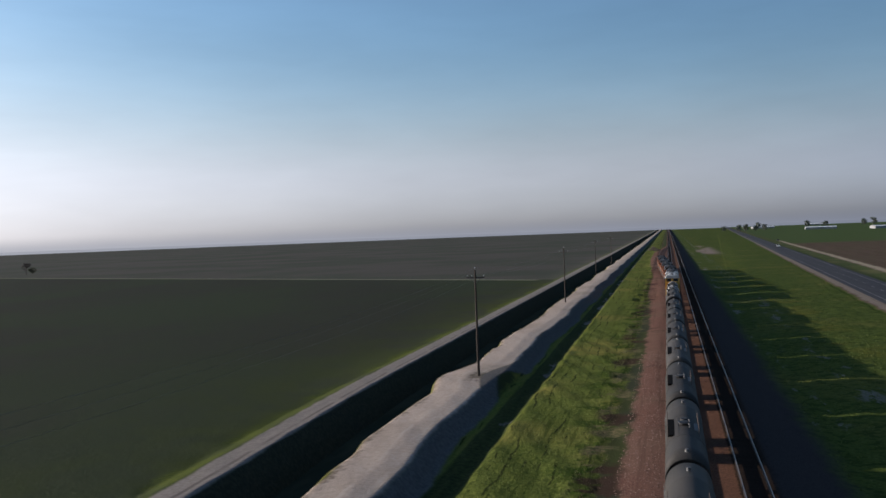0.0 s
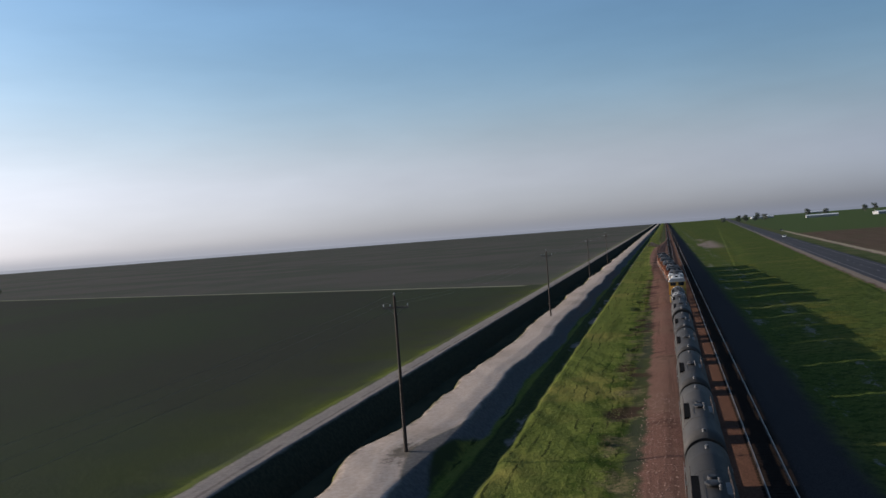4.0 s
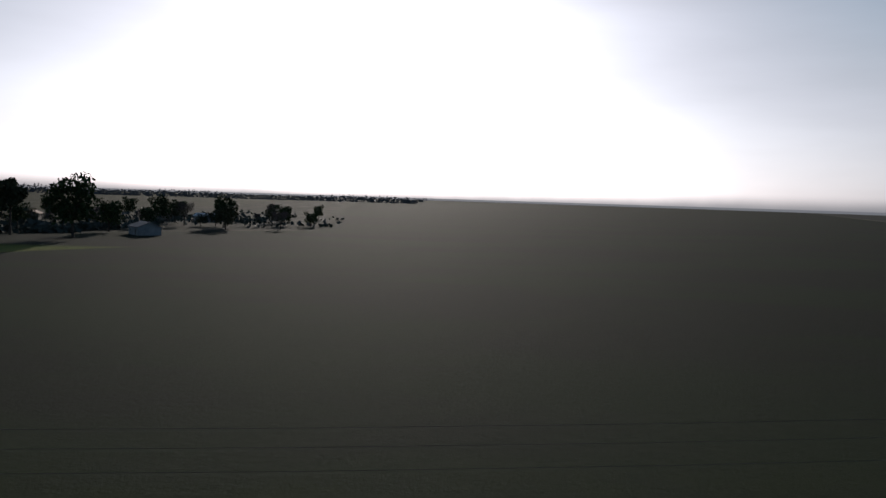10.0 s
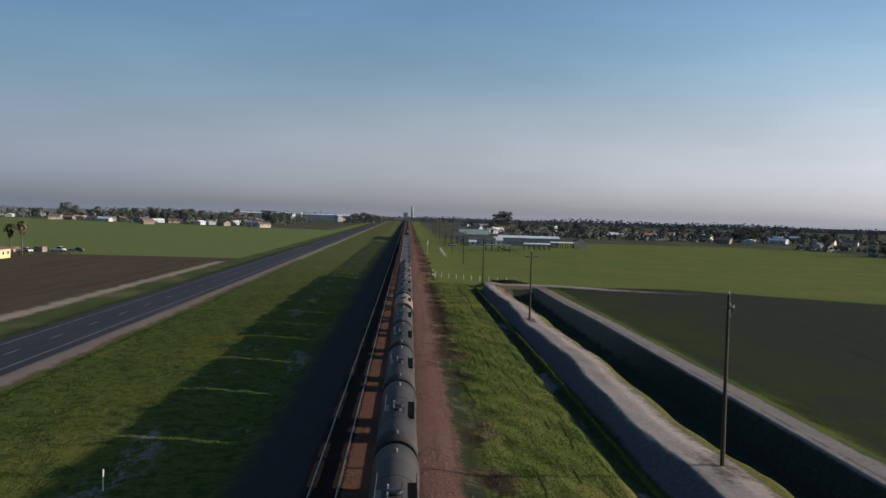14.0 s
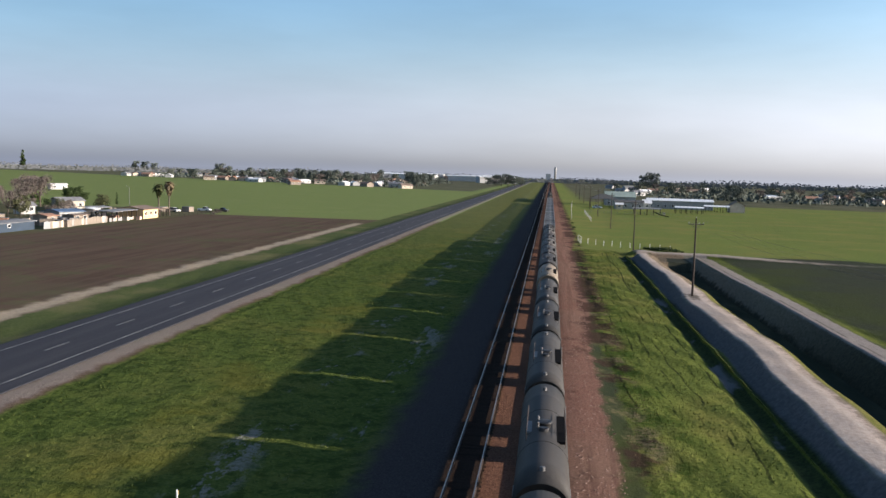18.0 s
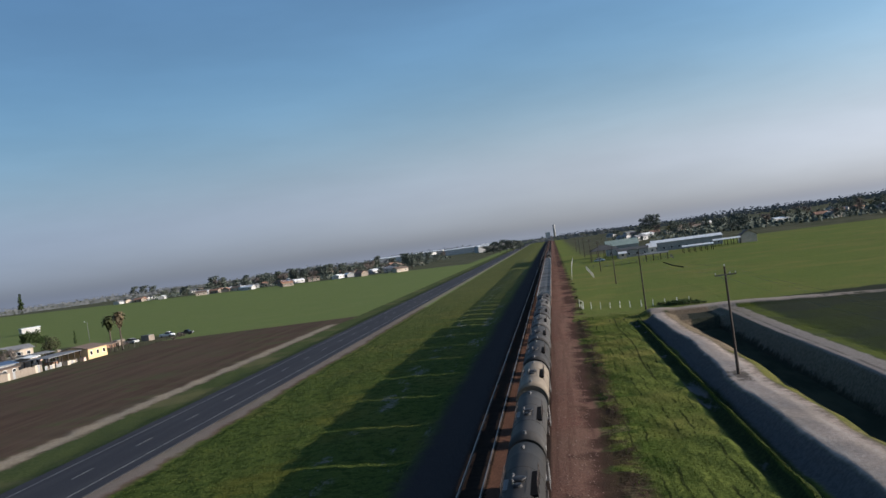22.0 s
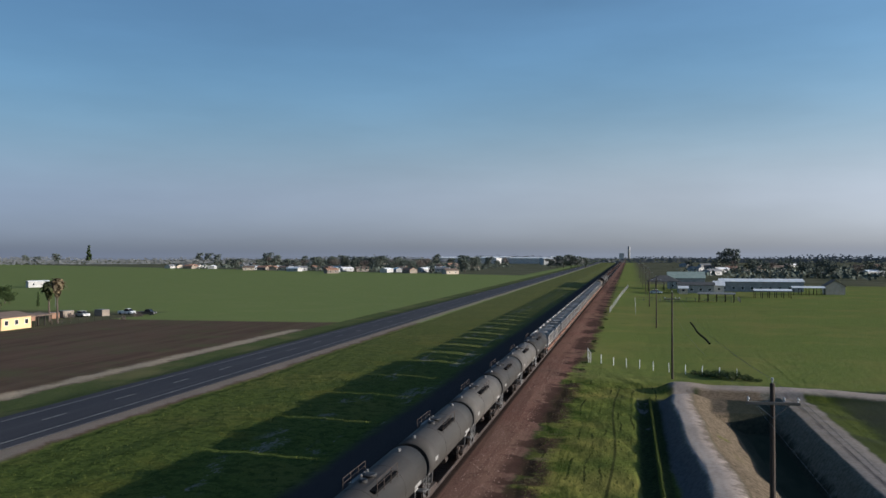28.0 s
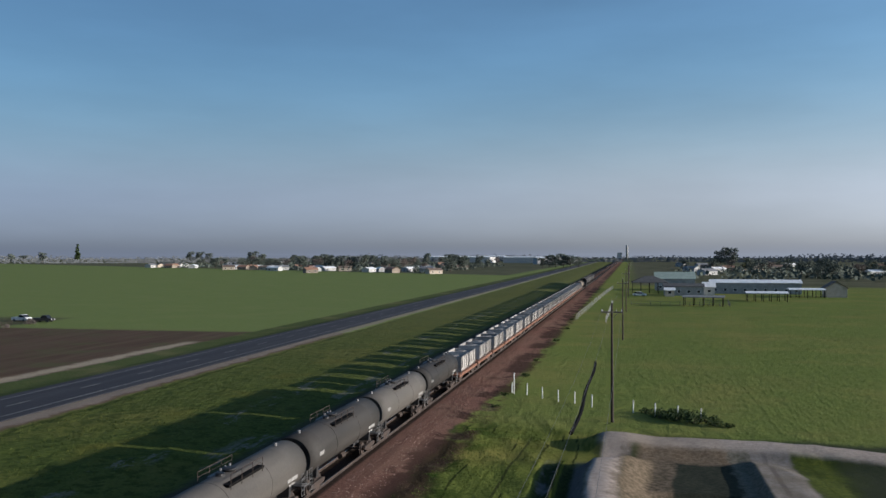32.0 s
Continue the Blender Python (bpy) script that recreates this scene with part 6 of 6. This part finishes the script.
house(4, 4, 2.4, 0.4, "drab", "rust", "small shack with a rusty roof", 1, pose(125.5, -163, G, 0, 0, 85), "shed", "farm buildings")
house(9, 6, 2.9, 1.0, "tan", "grey", "weathered house with a grey roof behind the sheds", 3, pose(162, -236, G, 0, 0, 60))
house(4.5, 4, 2.6, 0.9, "white", "grey", "small white cottage among bare trees", 2, pose(156.5, -203, G, 0, 0, 60))
open_shed(8, 5, 2.4, 0.3, "grey", "low shelter with a patched grey roof", 3, pose(137, -207, G, 0, 0, 75))
house(9, 6, 2.8, 1.2, "white", "grey", "white house with a grey roof among trees", 3, pose(176, -206, G, 0, 0, 30))
house(8, 6, 2.8, 1.2, "tan", "brown", "tan house with a brown roof among trees", 3, pose(190, -214, G, 0, 0, -20))
house(9, 7, 2.8, 1.2, "white", "white", "white house with a bright roof", 3, pose(206, -205, G, 0, 0, 10))
house(10, 3, 3.0, 0.3, "white", "white", "white trailer standing in the green field", 2, pose(275, -421, G, 0, 0, 60), "trailer", "farm buildings")
# village houses, a few kinds in many places
random.seed(11)
kinds_h = [
    house(12, 8, 2.9, 1.6, "white", "grey", "white village house with a grey gabled roof", 2, pose(487, -985, G)),
    house(11, 8, 2.9, 1.5, "tan", "brown", "tan village house with a brown roof", 2, pose(365, -865, G, 0, 0, 20)),
    house(13, 7, 2.8, 1.2, "white", "white", "white village house with a pale metal roof", 2, pose(298, -820, G, 0, 0, -15)),
    house(10, 8, 2.9, 1.7, "drab", "rust", "drab village house with a reddish roof", 2, pose(234, -742, G, 0, 0, 40)),
]
for i in range(64):
    u = random.random()
    x, y = 130 + 390 * u + random.uniform(-15, 15), -722 - 262 * u - random.choice((0, 0, 25, 60, 110, 180, 260, 340)) - random.uniform(0, 12)
    copy_thing(random.choice(kinds_h), pose(x, y, G, 0, 0, random.uniform(0, 180)))
for i in range(42):
    x, y = random.uniform(-430, -70), random.uniform(-1000, -560)
    if x > -200:
        y -= 120
    copy_thing(random.choice(kinds_h), pose(x, y, G, 0, 0, random.uniform(0, 180)))
for i in range(20):
    copy_thing(random.choice(kinds_h), pose(random.uniform(-470, -262), random.uniform(-470, 20), G, 0, 0, random.uniform(0, 180)))
copy_thing(kinds_h[2], pose(-245, -565, G, 0, 0, 70))
copy_thing(kinds_h[0], pose(-258, -480, G, 0, 0, 20))
# large pale buildings near the end of the line
plants_ = house(60, 25, 9, 1.5, "white", "white", "large white packing plant", 3, pose(262, -1560, G), "warehouse", "packing plants")
for x, y, r in ((300, -1650, 5), (262, -1870, 0), (150, -1480, -5), (84, -1322, 20), (330, -1720, 0), (120, -1900, 8), (215, -1500, 90)):
    copy_thing(plants_, pose(x, y, G, 0, 0, r))
silo = thing("silo", "tall grey concrete grain tower by the railway", "silo", "", "", pose(-11, -2300, G))
bm = B()
lathe(bm, [(0, 3.0), (34, 3.0), (35, 2.2)], "z", 20)
part("tower", bm, WALLS["grey"], silo, "", True)
bm = B()
box(bm, 12, 24, -6, 6, 0, 17)
part("elevator_house", bm, WALLS["white"], silo)
# northern farms
north_shed = house(46, 14, 3.2, 1.2, "grey", "white", "long low farm shed with a white roof far to the north", 3, pose(300, 1345, G, 0, 0, 20), "shed", "farm buildings")
for x, y, r in ((236, 1500, 0), (200, 2013, 10), (383, 2500, 0), (430, 1420, 10)):
    copy_thing(north_shed, pose(x, y, G, 0, 0, r))
for x, y, s in ((108, 1450, 1.2), (120, 1470, 1.3), (135, 1465, 1.0), (150, 1480, 1.2), (95, 1600, 1.1), (260, 1800, 1.6), (300, 1850, 1.6), (380, 1900, 1.5), (420, 2000, 1.6), (500, 2100, 1.6), (180, 1900, 1.4), (600, 2050, 1.6), (700, 2200, 1.7)):
    plant(grove, x, y, s * 0.8)


# ---- fences ----
def fence(name, label, pts, gap, h, mat, rails, rad=0.05):
    f = thing(name, label, "fence", "fences")
    post = None
    for a, b in zip(pts, pts[1:]):
        a, b = Vector((*a, 0)), Vector((*b, 0))
        k = max(1, round((b - a).length / gap))
        for i in range(k + 1):
            p = a.lerp(b, i / k)
            m = pose(p.x, p.y, gz(p.x, p.y), random.uniform(-2, 2), random.uniform(-2, 2), 0)
            if post is None:
                bm = B()
                tube(bm, (0, 0, -0.3), (0, 0, h), rad, rad * 0.9, 7)
                post = part("post", bm, mat, f)
                post.matrix_basis = m
            else:
                share("post", post, f, m)
        for z in rails:
            bm = B()
            pp = [a.lerp(b, i / k) for i in range(k + 1)]
            for p, q in zip(pp, pp[1:]):
                tube(bm, (p.x, p.y, gz(p.x, p.y) + z), (q.x, q.y, gz(q.x, q.y) + z), rad * 0.55 if len(rails) < 3 else 0.012, seg=5)
            part("rail" if len(rails) < 3 else "wire", bm, mat, f)
    return f


fence("fence", "wire fence on white posts across the end of the canal", [(-6.9, -167), (-15.9, -161), (-26.2, -155)], 2.3, 1.25, MAT_WHITEBAND, (), 0.06)
fence("gate", "white pipe gate frame at the fence corner", [(-7.2, -166.5), (-6.6, -171.0)], 4.6, 1.6, MAT_WHITEBAND, (0.5, 1.5), 0.05)
fence("fence", "white pipe fence running beside the railway", [(-7.5, -275), (-9.5, -370), (-12.2, -463)], 3.0, 1.4, WALLS["white"], (0.6, 1.35), 0.035)
fence("fence", "short white pipe fence in the pasture", [(-14.3, -271), (-14.5, -341)], 3.0, 1.4, WALLS["white"], (0.6, 1.35), 0.035)
fence("fence", "grey corral fence before the barns", [(-14.5, -341), (-34, -338), (-48, -336), (-49, -352)], 3.0, 1.4, MAT_WIRE, (0.6, 1.3), 0.06)
def board_fence(label, a, b, h, mats):
    """Upright boards nailed side by side, some higher than others."""
    f = thing("board_fence", label, "fence", "fences")
    a, b = Vector((*a, 0)), Vector((*b, 0))
    ln = (b - a).length
    turn = math.degrees(math.atan2(b.y - a.y, b.x - a.x))
    masters = []
    for mat in mats:
        bm = B()
        box(bm, -0.46, 0.46, -0.02, 0.02, -0.1, h, 0.008)
        masters.append(bm)
    made = [None] * len(mats)
    k = int(ln / 0.95)
    for i in range(k):
        p = a.lerp(b, (i + 0.5) / k)
        m = pose(p.x, p.y, gz(p.x, p.y) + random.uniform(-0.18, 0.12), 0, random.uniform(-2, 2), turn)
        j = random.randrange(len(mats))
        if made[j] is None:
            made[j] = part("board", masters[j], mats[j], f)
            made[j].matrix_basis = m
        else:
            share("board", made[j], f, m)
    for z in (0.35, h - 0.35):
        bm = B()
        box(bm, -ln / 2, ln / 2, 0.02, 0.06, z - 0.05, z + 0.05)
        rail = part("rail", bm, mats[0], f)
        c = a.lerp(b, 0.5)
        rail.matrix_basis = pose(c.x, c.y, gz(c.x, c.y), 0, 0, turn)
    return f


board_fence("patched fence of grey and tan boards", (118.0, -150), (118.6, -181), 1.7, [WALLS["drab"], WALLS["grey"], WALLS["tan"], WALLS["drab"]])
board_fence("low grey fence of weathered boards", (118.6, -182), (118.4, -196), 0.95, [WALLS["grey"], WALLS["tan"]])
fence("fence", "weathered post fence along the tilled field", [(116.5, -209), (112, -240)], 2.6, 1.1, MAT_POLE, (0.5, 1.0), 0.045)


# ---- vehicles ----
def car(label, mat, at, pickup=False):
    c = thing("car", label, "pickup" if pickup else "car", "vehicles", "", at)
    bm = B()
    prism(bm, [(-2.3, 0.35), (-2.35, 0.75), (-2.2, 0.98), (2.0, 0.95), (2.35, 0.72), (2.35, 0.35)], -0.9, 0.9)
    bmesh.ops.transform(bm, matrix=pose(0, 0, 0, 0, 0, 90), verts=bm.verts[:])
    part("body", bm, mat, c)
    bm = B()
    top = [(-0.3, 0.95), (0.0, 1.55), (1.0, 1.55), (1.55, 0.95)] if pickup else [(-2.0, 0.95), (-1.4, 1.5), (0.6, 1.5), (1.3, 0.95)]
    prism(bm, top, -0.78, 0.78)
    bmesh.ops.transform(bm, matrix=pose(0, 0, 0, 0, 0, 90), verts=bm.verts[:])
    cab = part("cabin", bm, MAT_GLASS, c, "dark glazed cabin")
    bm = B()
    xs = (0.0, 1.0) if pickup else (-1.4, 0.6)
    box(bm, -0.76, 0.76, xs[0], xs[1], 1.49 if not pickup else 1.54, 1.56 if not pickup else 1.6, 0.02)
    part("roof", bm, mat, cab)
    for sx in (-1, 1):
        for y in (-1.45, 1.45):
            bm = B()
            lathe(bm, [(sx * 0.72, 0.33), (sx * 0.93, 0.33), (sx * 0.94, 0.2)], "x", 14, (0, y, 0.33))
            part("wheel", bm, MAT_DARKSTEEL, c)
        bm = B()
        box(bm, sx * 0.65 - 0.18, sx * 0.65 + 0.18, 2.30, 2.37, 0.62, 0.78)
        part("headlight", bm, MAT_WHITEBAND, c)
    return c


car("white sedan driving on the highway", MAT_WHITEBAND, pose(43.6 + bend(560), 560, -0.52, 0, 0, 177))
car("dark pickup standing at the far field edge", MAT_DARKSTEEL, pose(84, 735, G, 0, 0, 170), True)
car("white pickup parked at the field edge", MAT_WHITEBAND, pose(119.5, -250, G, 0, 0, 80), True)
car("dark pickup parked at the field edge", MAT_DARKSTEEL, pose(113, -249, G, 0, 0, 95), True)
car("pale sedan parked beside the farm", MAT_LOCOGREY, pose(126, -240, G, 0, 0, 60))
car("white sedan parked at the barns", MAT_WHITEBAND, pose(-23, -398, G, 0, 0, 70))


# ---- small roadside pieces ----
def marker(at):
    m = thing("marker_post", "slim white reflector post standing in the verge", "post", "marker posts", "", at)
    bm = B()
    tube(bm, (0, 0, -0.2), (0, 0, 1.25), 0.045, 0.04, 8)
    part("post", bm, MAT_WHITEBAND, m)
    bm = B()
    box(bm, -0.06, 0.06, -0.055, -0.04, 1.0, 1.2)
    part("reflector", bm, MAT_YELLOW, m)
    return m


def yard_lamp(at):
    m = thing("street_lamp", "slim grey yard lamp standing in the green field", "street lamp", "", "", at)
    bm = B()
    tube(bm, (0, 0, -0.2), (0, 0, 7.0), 0.09, 0.06, 8)
    tube(bm, (0, 0, 6.95), (0.9, 0, 7.15), 0.04, 0.04, 6)
    part("pole", bm, MAT_GRATE, m)
    bm = B()
    box(bm, 0.75, 1.3, -0.12, 0.12, 7.08, 7.2, 0.02)
    part("lamp_head", bm, MAT_WHITEBAND, m)


yard_lamp(pose(160, -276, G))
for x, y in ((17.2, 4.3),):
    marker(pose(x, y, gz(x, y)))


# ---- clutter round the east farm ----
def crate(w, d, h, mat, label, at):
    c = thing("crate", label, "crate", "farm clutter", "", at)
    bm = B()
    box(bm, -w / 2, w / 2, -d / 2, d / 2, 0, h, 0.03)
    part("body", bm, mat, c)
    bm = B()
    box(bm, -w / 2 - 0.04, w / 2 + 0.04, -d / 2 - 0.04, d / 2 + 0.04, h, h + 0.06, 0.01)
    part("lid", bm, MAT_GRATE, c)
    return c


random.seed(5)
junk = [crate(1.6, 1.2, 1.0, WALLS["tan"], "weathered wooden crate by the farm sheds", pose(118, -190, G)), crate(2.4, 1.8, 1.5, ROOFS["rust"], "rusty steel bin by the farm sheds", pose(120, -187, G)), crate(1.2, 1.2, 0.9, WALLS["peach"], "faded pink plastic tote by the farm sheds", pose(117, -196, G)), crate(3.5, 2.2, 1.7, WALLS["drab"], "grey tarpaulin-covered heap by the farm sheds", pose(119, -160, G))]
for i in range(44):
    copy_thing(random.choice(junk), pose(random.uniform(119.5, 146), random.uniform(-244, -140), G, 0, 0, random.uniform(0, 180)))
for i in range(9):
    plant(random.choice((bare, oak2, bare)), random.uniform(132, 190), random.uniform(-240, -150), random.uniform(0.4, 0.75))
